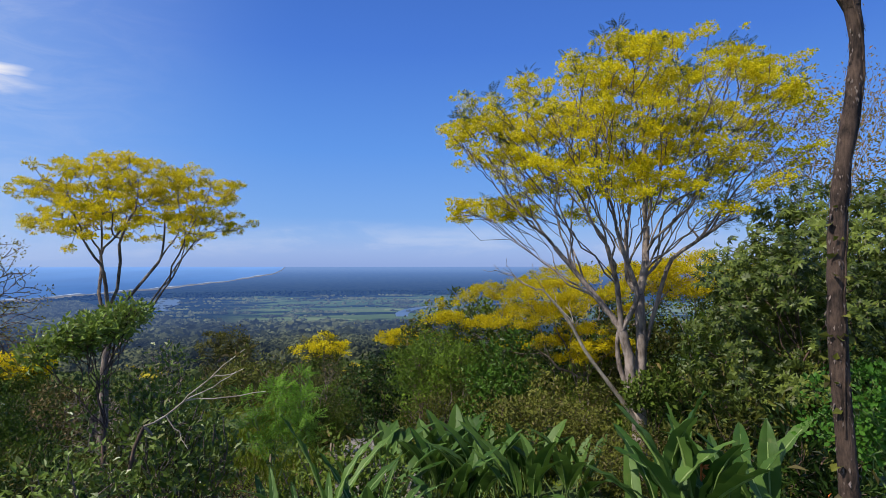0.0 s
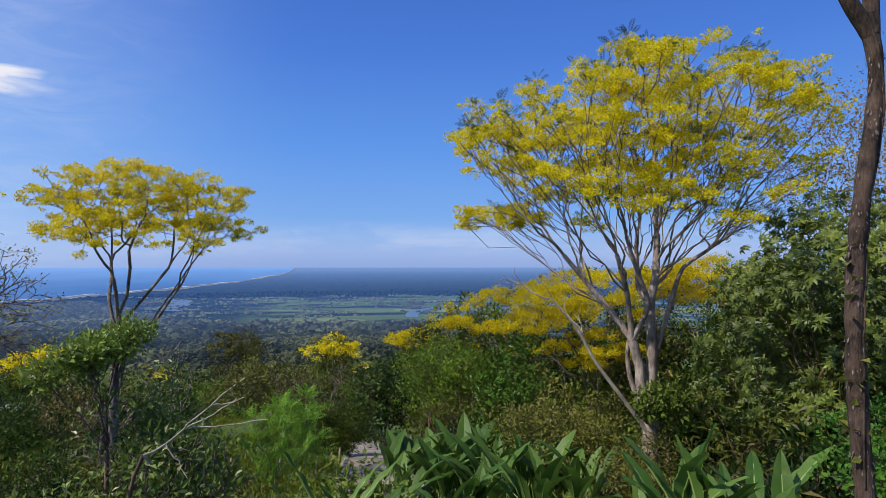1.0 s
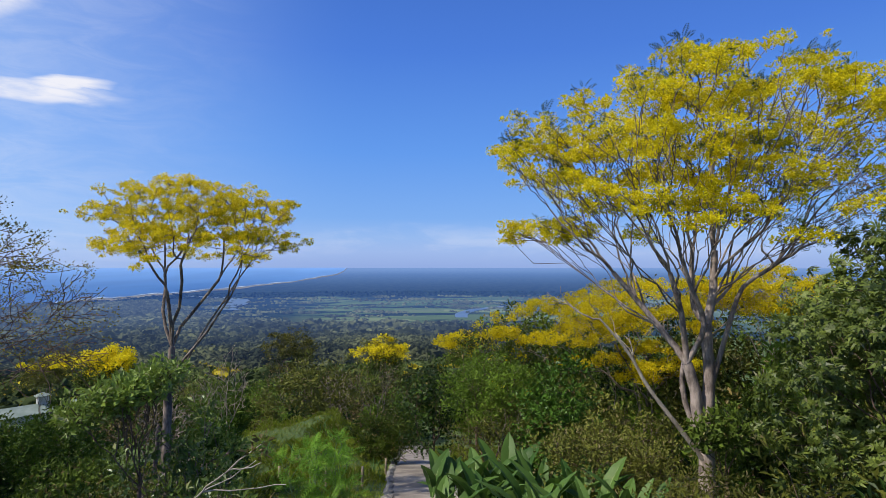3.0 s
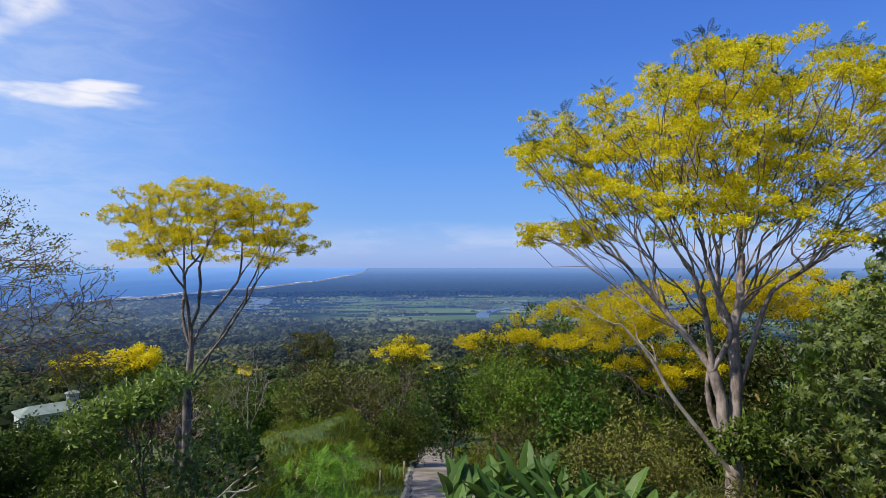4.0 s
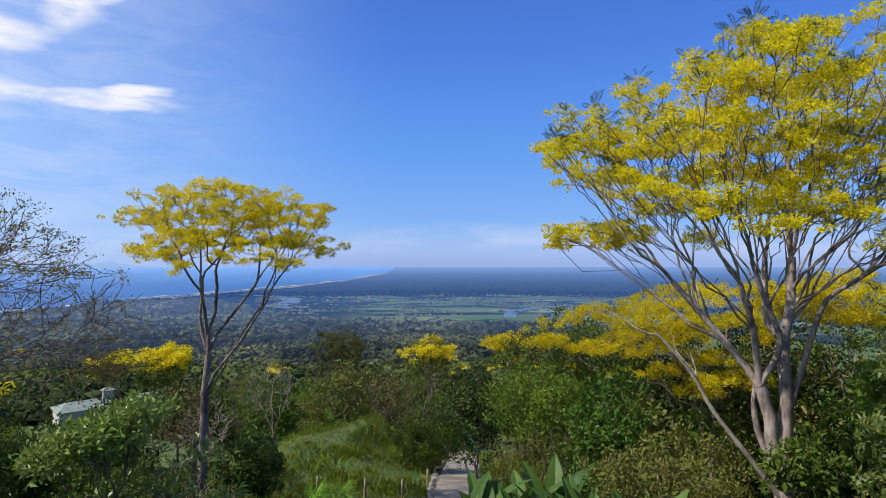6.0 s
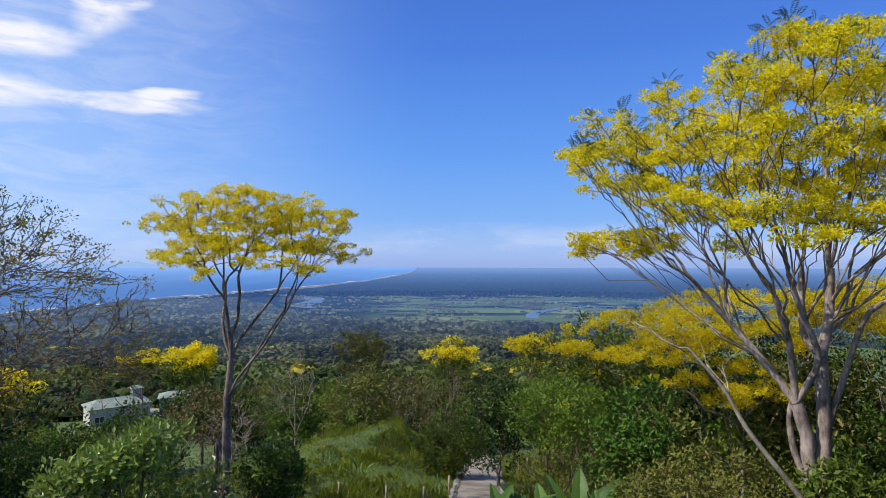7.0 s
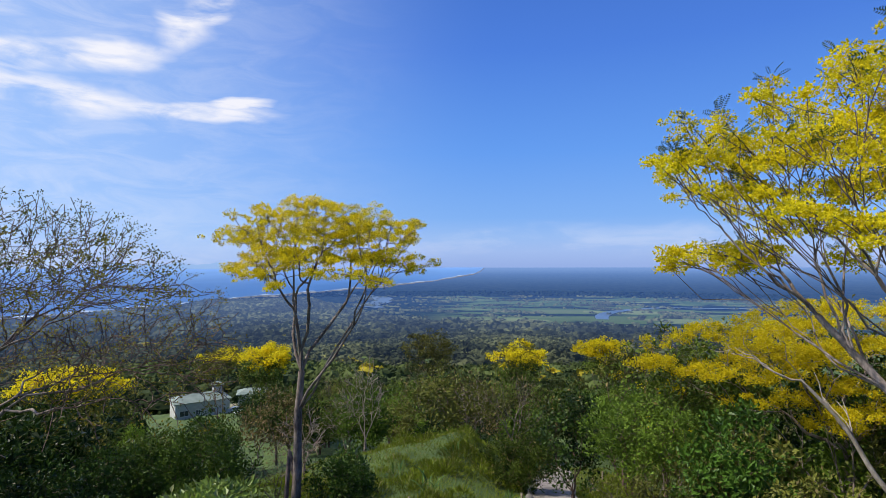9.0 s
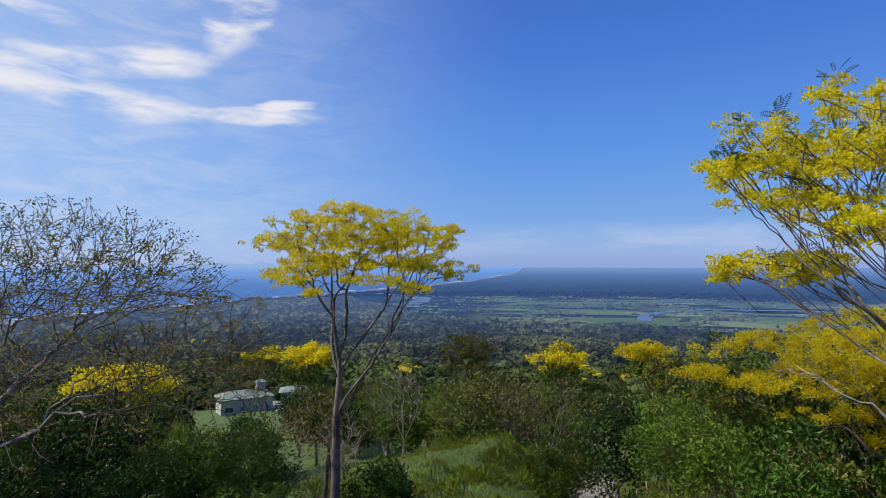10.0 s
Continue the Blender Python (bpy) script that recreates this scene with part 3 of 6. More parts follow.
def ribbon(name, line, widths, lift, mat, label, category):
    """A flat band of water along a line of (azimuth, distance)."""
    pts = np.array([polar(a, r, lift) for a, r in line])
    s = np.linspace(0, 1, len(pts))
    fine_s = np.linspace(0, 1, 60)
    pts = np.stack([np.interp(fine_s, s, pts[:, i]) for i in range(3)], 1)
    for _ in range(12):
        pts[1:-1] = (pts[:-2] + 2 * pts[1:-1] + pts[2:]) / 4
    wid = np.interp(fine_s, s, widths)
    d = unit(np.gradient(pts, axis=0) * np.array((1, 1, 0)))
    side = np.stack([d[:, 1], -d[:, 0], 0 * d[:, 0]], 1)
    v = np.concatenate([pts - side * wid[:, None] / 2, pts + side * wid[:, None] / 2])
    ob = new(name, Geo().add(v, [(i, i + 1, i + 61, i + 60) for i in range(59)]).mesh(name, True))
    ob.data.materials.append(mat)
    return tagged(ob, label, category, kind="structure")


ribbon("river", ((-3.0, 1270), (-3.2, 1380), (-2.2, 1510), (0.6, 1630), (3.0, 1700), (6.0, 1690), (10, 1750), (15, 1700)), (26, 32, 34, 30, 26, 30, 36, 36), 1.4, RIVER, "bend of a slow river between green fields", "river")
ribbon("estuary", ((-25.0, 1600), (-26.5, 1690), (-25.2, 1800), (-24.6, 1900), (-24.8, 2050), (-27, 2200), (-29, 2300)), (30, 60, 70, 60, 70, 60, 40), 1.8, RIVER, "pale river mouth winding towards the sea", "river")

# far hills behind the sea and the plain


def ridge(name, a0, a1, r, height, seed, label):
    geo, top, low = Geo(), [], []
    count = 90
    for i in range(count + 1):
        s = i / count
        a = a0 + (a1 - a0) * s
        h = height * math.sin(math.pi * s) ** 0.6 * (0.55 + 0.45 * noise.noise((s * 6, seed, 0.0)) + 0.2 * noise.noise((s * 21, seed, 4.0)))
        low.append(polar(a, r, -4))
        top.append(polar(a, r + 60, max(0.5, h)))
    n = count + 1
    far_side = [polar(a0 + (a1 - a0) * i / count, r + 120, -4) for i in range(n)]
    geo.add(low + top + far_side, [(i, i + 1, n + i + 1, n + i) for i in range(count)] + [(n + i, n + i + 1, 2 * n + i + 1, 2 * n + i) for i in range(count)])
    ob = new(name, geo.mesh(name, True))
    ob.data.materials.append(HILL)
    return tagged(ob, label, "hills", kind="structure")


def hill_material():
    mat, n = material("hazy_blue_hills")
    pos = n.add("ShaderNodeNewGeometry").outputs["Position"]
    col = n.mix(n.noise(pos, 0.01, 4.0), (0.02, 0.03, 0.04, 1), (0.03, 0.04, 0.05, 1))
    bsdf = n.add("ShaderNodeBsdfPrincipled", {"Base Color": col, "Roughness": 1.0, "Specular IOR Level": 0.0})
    # emission in haze blue gives the hills nearly all their colour
    haze = n.add("ShaderNodeEmission", {"Color": (0.33, 0.52, 0.88, 1), "Strength": 0.78})
    n.add("ShaderNodeOutputMaterial", {0: n.add("ShaderNodeAddShader", {0: bsdf, 1: haze})})
    return mat


HILL = hill_material()
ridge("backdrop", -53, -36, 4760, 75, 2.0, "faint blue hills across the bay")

# ---- woods on the slope and the plain ----


def dome_shape(level):
    """A low-poly round form that crowns are lumped from."""
    bm = bmesh.new()
    bmesh.ops.create_icosphere(bm, subdivisions=level, radius=1.0)
    bmesh.ops.delete(bm, geom=[v for v in bm.verts if v.co.z < -0.45], context="VERTS")
    bm.verts.ensure_lookup_table()
    v = np.array([v.co[:] for v in bm.verts])
    f = np.array([[q.index for q in face.verts] for face in bm.faces])
    bm.free()
    return v, f


DOME, LOW_DOME = dome_shape(2), dome_shape(1)


def crowns(rng, spots, quads, tall=0.7):
    """Crowns of distant trees: lumpy domes broken up by leaf clumps, joined. spots: rows of x, y, z, radius."""
    geo = Geo()
    n = len(spots)
    v, f = DOME if tall > 0.6 else LOW_DOME
    a = rng.uniform(0, 6.28, (n, 6))
    k = len(v)
    vx, vy, vz = v[None, :, 0], v[None, :, 1], v[None, :, 2]
    lump = 1 + 0.20 * np.sin(vx * 4.2 + a[:, :1]) * np.cos(vy * 4.6 + a[:, 1:2]) + 0.13 * np.sin(vx * 9 + vz * 8 + a[:, 2:3]) * np.sin(vy * 9.5 + a[:, 3:4]) + rng.normal(size=(n, k)) * 0.07
    r = spots[:, 3:4] * 0.95 * lump
    core = spots[:, None, :3] + np.stack([vx * r * (1 + 0.15 * np.sin(a[:, 4:5])), vy * r, vz * r * (tall + 0.12 * np.sin(a[:, 5:6]))], -1)
    geo.add(core.reshape(-1, 3), (f[None] + (np.arange(n) * k)[:, None, None]).reshape(-1, 3))
    if quads:
        d = directions(rng, n * quads, up=0.45)
        c = np.repeat(spots, quads, axis=0)
        aa = np.repeat(a, quads, axis=0)
        lump = 1 + 0.20 * np.sin(d[:, 0] * 4.2 + aa[:, 0]) * np.cos(d[:, 1] * 4.6 + aa[:, 1])
        r = c[:, 3] * rng.uniform(0.86, 1.1, n * quads) * lump
        p = c[:, :3] + d * r[:, None] * np.array((1, 1, tall))
        scatter(geo, CLUMP, p, directions(rng, n * quads), unit(d + directions(rng, n * quads) * 0.7), c[:, 3] * rng.uniform(0.12, 0.26, n * quads) * (100 / quads) ** 0.4)
    return geo


def woods(name, label, rng, count, r0, r1, a0, a1, size, quads, keep=None, mat=None, tall=0.7):
    spots = []
    while len(spots) < count:
        a = rng.uniform(a0, a1)
        r = math.sqrt(rng.uniform(r0 * r0, r1 * r1))
        x, y = r * math.sin(radians(a)), r * math.cos(radians(a))
        if keep and not keep(a, r, x, y):
            continue
        s = size * rng.uniform(0.6, 1.35)
        spots.append((x, y, ground_z(x, y) + s * (rng.uniform(0.35, 0.9) if tall > 0.65 else rng.uniform(0.02, 0.45)), s))
    ob = new(name, crowns(rng, np.array(spots), quads, tall).mesh(name, tall < 0.6))
    ob.data.materials.append(mat or FAR_LEAF)
    return tagged(ob, label, "trees", kind="stuff")


def off_house(a, r, x, y):
    return not (-135 < x < -70 and 95 < y < 145) and not (-75 < x < -5 and y < 95) and not (-47 < a < -34 and r < 176)


def in_slope(a, r, x, y):
    return r < np.interp(a, (-70, -52, -47, -40, -32, -25, -12, 0, 40), (1300, 1560, 1690, 2060, 2050, 1300, 1060, 1000, 1100)) + 160 * noise.noise((x * 0.004, y * 0.004, 1.0))


def hedge(a, r, x, y):
    if r < 1050 or abs(noise.noise((x * 0.0030, y * 0.010, 5.0))) > 0.028 and noise.noise((x * 0.006, y * 0.02, 1.0)) < 0.42:
        return False
    return r < np.interp(a, (-60, -46, -30, -20), (1500, 1650, 2500, 2900)) - 60


def distance_leaf():
    """Far forest as part of the bluish distance, its haze painted as even blue emission."""
    mat, n = material("hazy_far_forest")
    geo = n.add("ShaderNodeNewGeometry")
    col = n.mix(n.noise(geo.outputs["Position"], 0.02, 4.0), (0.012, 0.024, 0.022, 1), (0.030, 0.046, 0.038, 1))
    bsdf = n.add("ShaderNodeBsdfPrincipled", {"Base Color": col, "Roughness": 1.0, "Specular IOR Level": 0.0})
    haze = n.add("ShaderNodeEmission", {"Color": (0.10, 0.29, 1.0, 1), "Strength": DISTANCE_HAZE})
    n.add("ShaderNodeOutputMaterial", {0: n.add("ShaderNodeAddShader", {0: bsdf, 1: haze})})
    return mat


rng = np.random.default_rng(7)
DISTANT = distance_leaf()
woods("hillside_wood", "dense green tropical wood on the lower slope", rng, 2400, 112, 380, -66, 22, 3.7, 44, off_house)
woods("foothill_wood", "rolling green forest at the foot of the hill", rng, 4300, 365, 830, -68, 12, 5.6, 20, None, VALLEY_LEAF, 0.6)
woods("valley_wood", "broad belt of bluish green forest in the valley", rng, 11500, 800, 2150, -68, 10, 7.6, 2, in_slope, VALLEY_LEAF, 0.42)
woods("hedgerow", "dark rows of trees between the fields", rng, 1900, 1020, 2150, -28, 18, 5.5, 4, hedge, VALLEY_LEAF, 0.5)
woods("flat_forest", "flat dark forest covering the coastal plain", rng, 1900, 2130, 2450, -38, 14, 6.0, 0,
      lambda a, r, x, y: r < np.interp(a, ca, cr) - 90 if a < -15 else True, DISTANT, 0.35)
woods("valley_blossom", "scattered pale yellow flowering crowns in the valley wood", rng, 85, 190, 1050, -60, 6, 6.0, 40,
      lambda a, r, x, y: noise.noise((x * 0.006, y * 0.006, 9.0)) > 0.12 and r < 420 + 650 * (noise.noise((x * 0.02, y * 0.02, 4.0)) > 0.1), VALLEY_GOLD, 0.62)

# ---- garden path ----


def concrete_material():
    mat, n = material("worn_concrete")
    pos = n.add("ShaderNodeNewGeometry").outputs["Position"]
    big, fine_n = n.noise(pos, 0.8, 5.0), n.noise(pos, 14.0, 6.0, 0.7)
    col = n.mix(n.smooth(big, 0.35, 0.65), (0.14, 0.115, 0.09, 1), (0.29, 0.245, 0.195, 1))
    col = n.mix(n.math("MULTIPLY", n.smooth(fine_n, 0.5, 0.75), 0.5), col, (0.16, 0.14, 0.11, 1))
    bump = n.add("ShaderNodeBump", {"Strength": 0.5, "Distance": 0.02, "Height": fine_n})
    n.add("ShaderNodeOutputMaterial", {0: n.add("ShaderNodeBsdfPrincipled", {"Base Color": col, "Roughness": 0.9, "Normal": bump.outputs[0]})})
    return mat


CONCRETE = concrete_material()
STONE = plain("grey_stone", (0.11, 0.10, 0.085), (0.26, 0.24, 0.21), 5.0, 0.9, 0.02)


def path_frame(y):
    dx = path_x(y + 0.1) - path_x(y - 0.1)
    d = unit(np.array((dx, 0.2)))
    return np.array((path_x(y), y)), np.array((d[1], -d[0]))


def build_path():
    half = 0.95
    geo = Geo()
    ys = np.linspace(9.0, 52, 110)
    prof = ((-half - 0.05, -0.3), (-half, 0.06), (-half * 0.4, 0.085), (half * 0.4, 0.085), (half, 0.06), (half + 0.05, -0.3))
    v = []
    for y in ys:
        c, side = path_frame(y)
        z = ground_z(*c)
        v += [(c[0] + side[0] * o, c[1] + side[1] * o, z + h) for o, h in prof]
    k = len(prof)
    geo.add(v, [(i * k + j, i * k + j + 1, (i + 1) * k + j + 1, (i + 1) * k + j) for i in range(len(ys) - 1) for j in range(k - 1)])
    ob = new("pavement", geo.mesh("pavement", False))
    ob.data.materials.append(CONCRETE)
    tagged(ob, "worn pale concrete garden path between plants", "path", kind="structure")
    # kerb stones along both edges
    rng = np.random.default_rng(3)
    shapes = []
    for s in range(4):
        bm = bmesh.new()
        bmesh.ops.create_icosphere(bm, subdivisions=1, radius=0.5)
        for vert in bm.verts:
            vert.co *= 1 + 0.25 * noise.noise(vert.co * 2.3 + Vector((s * 7, 0, 0)))
        me = bpy.data.meshes.new("kerb_stone")
        bm.to_mesh(me)
        bm.free()
        me.materials.append(STONE)
        shapes.append(me)
    for edge in (-1, 1):
        y = 15.0
        while y < 46:
            c, side = path_frame(y)
            size = rng.uniform(0.22, 0.42)
            o = edge * (half + 0.12 + rng.uniform(-0.04, 0.06))
            st = new("kerb_stone", shapes[rng.integers(4)])
            st.parent = ob
            st.matrix_basis = pose(c[0] + side[0] * o, c[1] + side[1] * o, ground_z(*c) + 0.06, 0, 0, rng.uniform(0, 360)) @ Matrix.Diagonal((size * 1.2, size, size * 0.75, 1))
            y += size * 0.95 + rng.uniform(0.0, 0.1)


build_path()

# ---- the two large flowering trees ----


def foot(x, y, sink=0.05):
    return (x, y, ground_z(x, y) - sink)


def limbs_into(root, limbs, mat):
    """The trunk's forks as one part, each main limb with its twigs as a part of its own."""
    low = [l for l in limbs if l[2] <= 1]
    for l in low:
        part("limb", wood([l]), mat, root, "", True)
    part("twig_work", wood([l for l in limbs if l[2] > 1]), BARK_TWIG, root, "fine forking twigs", True, "stuff")


def yellow_tree_umbrella():
    rng = np.random.default_rng(11)
    x, y = -10.2, 18.9
    root = thing("flowering_tree", "slender umbrella-shaped tree in full yellow bloom", "tree", foot(x, y))
    z0 = root.location.z
    mid = 0.85
    tips = lobed(rng, spread(rng, in_dome(rng, 2600, 2.95, 2.6, 9.35 - z0, 6.95 - z0, 0.62, 0.34), 68), 4, 0.40, 0.16)
    tips += rng.normal(size=tips.shape) * np.array((0.14, 0.14, 0.17))
    tips[:, 0] += mid
    limbs, ends = [], []
    low, fork = np.array((-0.02, 0, 2.7 - z0)), np.array((0.10, 0.0, 4.0 - z0))
    trunk = Geo()
    pts = np.array([(-0.1, 0, -0.3), (-0.12, 0, 0.4), (-0.05, 0.02, 1.6), (-0.02, 0.0, 2.7 - z0), (0.05, 0, 3.4 - z0), fork])
    tube(trunk, pts, (0.21, 0.165, 0.145, 0.13, 0.11, 0.105), 10)
    part("trunk", trunk, BARK_WEATHERED, root, "grey-brown trunk", True)
    stub = Geo()
    tube(stub, [(-0.42, -0.1, -0.3), (-0.40, -0.1, 0.5), (-0.36, -0.08, 1.3), (-0.33, -0.05, 1.9), (-0.34, -0.05, 2.15)], (0.09, 0.075, 0.07, 0.065, 0.05), 8)
    tube(stub, [(-0.06, 0, 1.35), (-0.22, 0, 1.75), (-0.33, 0, 2.2), (-0.35, 0, 2.3)], (0.10, 0.085, 0.075, 0.03), 8)
    part("broken_stem", stub, BARK_TWIG, root, "dead broken second stem", True)
    # a side stem parts low, the trunk forks higher up
    side = tips[:, 0] - mid
    for start, pick, aim, thick in ((fork, side < -0.1, (-0.35, -0.1, 1.0), 0.085), (fork, (side >= -0.1) & (side < 1.3), (0.30, 0.15, 1.0), 0.078), (low, side >= 1.3, (0.60, -0.1, 0.8), 0.062)):
        grow(rng, limbs, ends, start, unit(np.array(aim)), thick, tips[pick], 0, 2, (0.44, 0.58), 0.07, 0.012)
    limbs_into(root, limbs, BARK_WEATHERED)
    bloom(root, rng, ends, 130, 0.225, 0.040, GOLD)
    leaves = Geo()
    puffs(rng, leaves, [ends[i] for i in rng.choice(len(ends), 60, replace=False)], 8, 0.14, FEATHER, 0.15, 0.4)
    part("foliage", leaves, LEAF_OLIVE, root, "a few sparse olive-green leaves")


def bloom(root, rng, ends, count, radius, size, mat=None):
    """Feathery upright heads of blossom on the twigs' ends, with looser florets hanging below them."""
    flowers = Geo()
    lifted = [(t + d * radius * 0.35, d) for t, d in ends]
    puffs(rng, flowers, lifted, count, radius, PETAL, size, 0.6, 0.55, 0.9, 0.62, 0.6)
    for _ in range(3):
        side = [(t + np.append(rng.normal(size=2) * radius * 1.0, rng.normal() * radius * 0.25 - radius * 0.15), d) for t, d in ends]
        puffs(rng, flowers, side, count // 4, radius * 0.5, PETAL, size, 0.6, 0.6, 0.9, 0.7, 0.6)
    part("blossom", flowers, mat or YELLOW, root, "clouds of small yellow flowers")


def smooth_line(points, per=4):
    """A smooth line through the given points."""
    p = np.array(points, dtype=float)
    d = np.gradient(p, axis=0)
    return np.concatenate([p[:1]] + [curve(p[i], d[i], p[i + 1], d[i + 1], per)[1:] for i in range(len(p) - 1)])


def yellow_tree_large():
    rng = np.random.default_rng(23)
    x, y = 5.10, 14.2
    root = thing("flowering_tree", "large multi-stemmed tree covered in yellow blossom", "tree", foot(x, y))
    z0 = root.location.z
    base = np.array((x, y, z0))
    # crown: upper and lower outline along x, deepest in the middle
    xs = np.array((0.85, 1.3, 1.9, 2.8, 4.3, 6.1, 7.4, 8.3, 8.9))
    top = np.array((9.40, 10.0, 10.25, 10.7, 11.45, 11.6, 11.25, 11.3, 10.5))
    under = np.array((9.1, 8.75, 8.0, 7.35, 7.0, 7.1, 7.7, 8.2, 9.7))
    cloud_pts = []
    while len(cloud_pts) < 6500:
        px, dy = rng.uniform(0.85, 8.9), rng.uniform(-1, 1)
        half = 2.6 * max(0.12, 1 - ((px - 4.7) / 4.7) ** 2) ** 0.5
        hi, lo = np.interp(px, xs, top) - 1.1 * dy * dy, np.interp(px, xs, under)
        if hi < lo + 0.2:
            continue
        lo += 0.35 * (hi - lo) * (1 - dy * dy)
        cloud_pts.append((px, 14.7 + dy * half, lo + (hi - lo) * rng.random() ** 0.72))
    tips = lobed(rng, spread(rng, np.array(cloud_pts), 124), 4.6, 0.48, 0.2)
    # low lobe reaching out on the open side
    arm = np.stack([rng.uniform(0.75, 2.4, 26), rng.uniform(15.0, 16.8, 26), rng.uniform(7.3, 7.75, 26)], 1)
    # thin leafy twigs low on the inland side
    thin = np.stack([rng.uniform(6.2, 9.0, 70), rng.uniform(13.0, 16.5, 70), rng.uniform(7.0, 8.6, 70)], 1)
    tips = np.concatenate([tips, arm]) - base
    thin = thin - base

    def local(*pts):
        return [np.array(p) - base for p in pts]

    def stem(name, pts, r0, r1, mat, label, sides=10):
        line = smooth_line(pts)
        line[1:-1] += rng.normal(size=(len(line) - 2, 3)) * r0 * 0.07
        geo = Geo()
        tube(geo, line, np.linspace(r0, r1, len(line)), sides)
        part(name, geo, mat, root, label, True)
        return line

    stem("trunk", local((5.18, y, z0 - 0.3), (5.12, y, 1.3), (5.06, y, 2.3), (5.10, y, 3.1)), 0.175, 0.17, BARK_GREY, "pale grey trunk", 12)
    right = stem("trunk", local((5.08, y, 2.9), (5.13, y, 3.6), (5.15, y, 4.4), (5.12, y, 5.35)), 0.135, 0.115, BARK_GREY, "smooth grey stem")
    left = stem("trunk", local((5.04, y, 2.7), (4.92, y - 0.05, 3.2), (4.82, y - 0.08, 3.9), (4.65, y - 0.1, 4.5)), 0.135, 0.11, BARK_GREY, "smooth grey stem")
    stem("trunk", local((4.98, y + 0.1, 2.8), (4.74, y + 0.15, 3.4), (4.62, y + 0.15, 4.0), (4.62, y, 4.5)), 0.07, 0.05, BARK_GREY, "thin grey stem behind the others", 8)
    # main limbs: line, thickness
    limb_a = stem("limb", [right[-1]] + local((5.30, y + 0.1, 6.1), (5.38, y + 0.2, 7.0)), 0.10, 0.075, BARK_GREY, "")
    limb_c = stem("limb", [right[-1]] + local((4.98, y + 0.35, 5.7), (5.02, y + 0.6, 6.5), (5.15, y + 0.9, 7.1)), 0.07, 0.05, BARK_GREY, "", 8)
    limb_b = stem("limb", [right[5]] + local((5.62, y - 0.1, 5.55), (5.84, y - 0.2, 6.2), (6.40, y - 0.2, 6.6)), 0.055, 0.042, BARK_GREY, "", 8)
    limb_l = stem("limb", [left[-1]] + local((4.36, y + 0.05, 4.95), (3.86, y + 0.3, 5.65), (3.22, y + 0.6, 6.5)), 0.08, 0.055, BARK_GREY, "", 8)
    limb_n = stem("limb", [left[-1]] + local((4.48, y - 0.3, 5.6), (4.16, y - 0.6, 6.5)), 0.068, 0.05, BARK_GREY, "", 8)
    limb_m = stem("limb", [left[-1]] + local((4.94, y - 0.35, 5.35), (4.62, y - 0.5, 6.2), (4.35, y - 0.7, 6.9)), 0.062, 0.045, BARK_GREY, "", 8)
    mains = (limb_a, limb_c, limb_b, limb_l, limb_n, limb_m)
    starts = [l[-1] for l in mains] + [limb_a[2], limb_a[5], limb_c[6], limb_l[5], limb_l[9], limb_n[4], limb_m[7], limb_a[3]]
    ways = [unit(l[-1] - l[-4]) for l in mains] + [unit(np.array(w)) for w in ((0.75, 0.1, 0.8), (0.5, -0.4, 0.9), (0.1, 0.6, 0.9), (-0.75, 0.5, 0.75), (-0.2, 0.1, 1.0), (-0.5, -0.6, 0.8), (0.15, -0.35, 1.0), (0.55, -0.5, 0.8))]
    thick = (0.075, 0.05, 0.042, 0.055, 0.05, 0.045, 0.045, 0.045, 0.04, 0.042, 0.042, 0.04, 0.038, 0.042)
    # each tip belongs to the limb that points towards it
    rays = unit(tips[:, None] - np.array(starts)[None])
    score = (rays * np.array(ways)[None]).sum(-1) - 0.06 * np.linalg.norm((tips[:, None] - np.array(starts)[None]) * np.array((1, 1, 0.3)), axis=-1)
    owner = np.argmax(score, axis=1)
    limbs, ends, bare = [], [], []
    for k in range(len(starts)):
        mine = tips[owner == k]
        if len(mine):
            grow(rng, limbs, ends, starts[k], ways[k], thick[k], mine, 0, 3, (0.32, 0.44), 0.08, 0.011)
    grow(rng, limbs, bare, starts[2], ways[2], 0.055, thin, 0, 4, (0.34, 0.46), 0.06, 0.008)
    # thin pale stem leaning out low
    lean = smooth_line(local((5.05, y - 0.05, 2.3), (4.48, y - 0.2, 3.05), (3.76, y - 0.3, 4.0), (3.34, y - 0.35, 4.75), (2.80, y - 0.4, 5.4)))
    lean_geo, side_limbs = Geo(), []
    tube(lean_geo, lean, np.linspace(0.06, 0.024, len(lean)), 7)
    grow(rng, side_limbs, [], lean[-1], unit(np.array((-0.6, 0, 0.7))), 0.022, in_ball(rng, 8, 0.7, 0.5, 0.3, 6.0 - z0) + np.array((-3.1, -0.4, 0)), 1, 2)
    grow(rng, side_limbs, [], lean[10], unit(np.array((-0.3, 0, 1.0))), 0.026, in_ball(rng, 5, 0.3, 0.4, 0.4, 5.3 - z0) + np.array((-1.9, 0.2, 0)), 1, 2)
    for pts, rad, depth in side_limbs:
        tube(lean_geo, pts, rad, 4)
    part("leaning_stem", lean_geo, BARK_PALE, root, "thin pale bare stem", True)
    limbs_into(root, limbs, BARK_GREY)
    full = [e for e in ends if not (e[0][0] > 1.8 and e[0][2] < 9.6 - z0 and rng.random() < 0.45) and rng.random() < 0.95]
    bloom(root, rng, full, 134, 0.24, 0.038)
    # dark feathery leaf sprays, most of them at the crown's edge
    leaves = Geo()
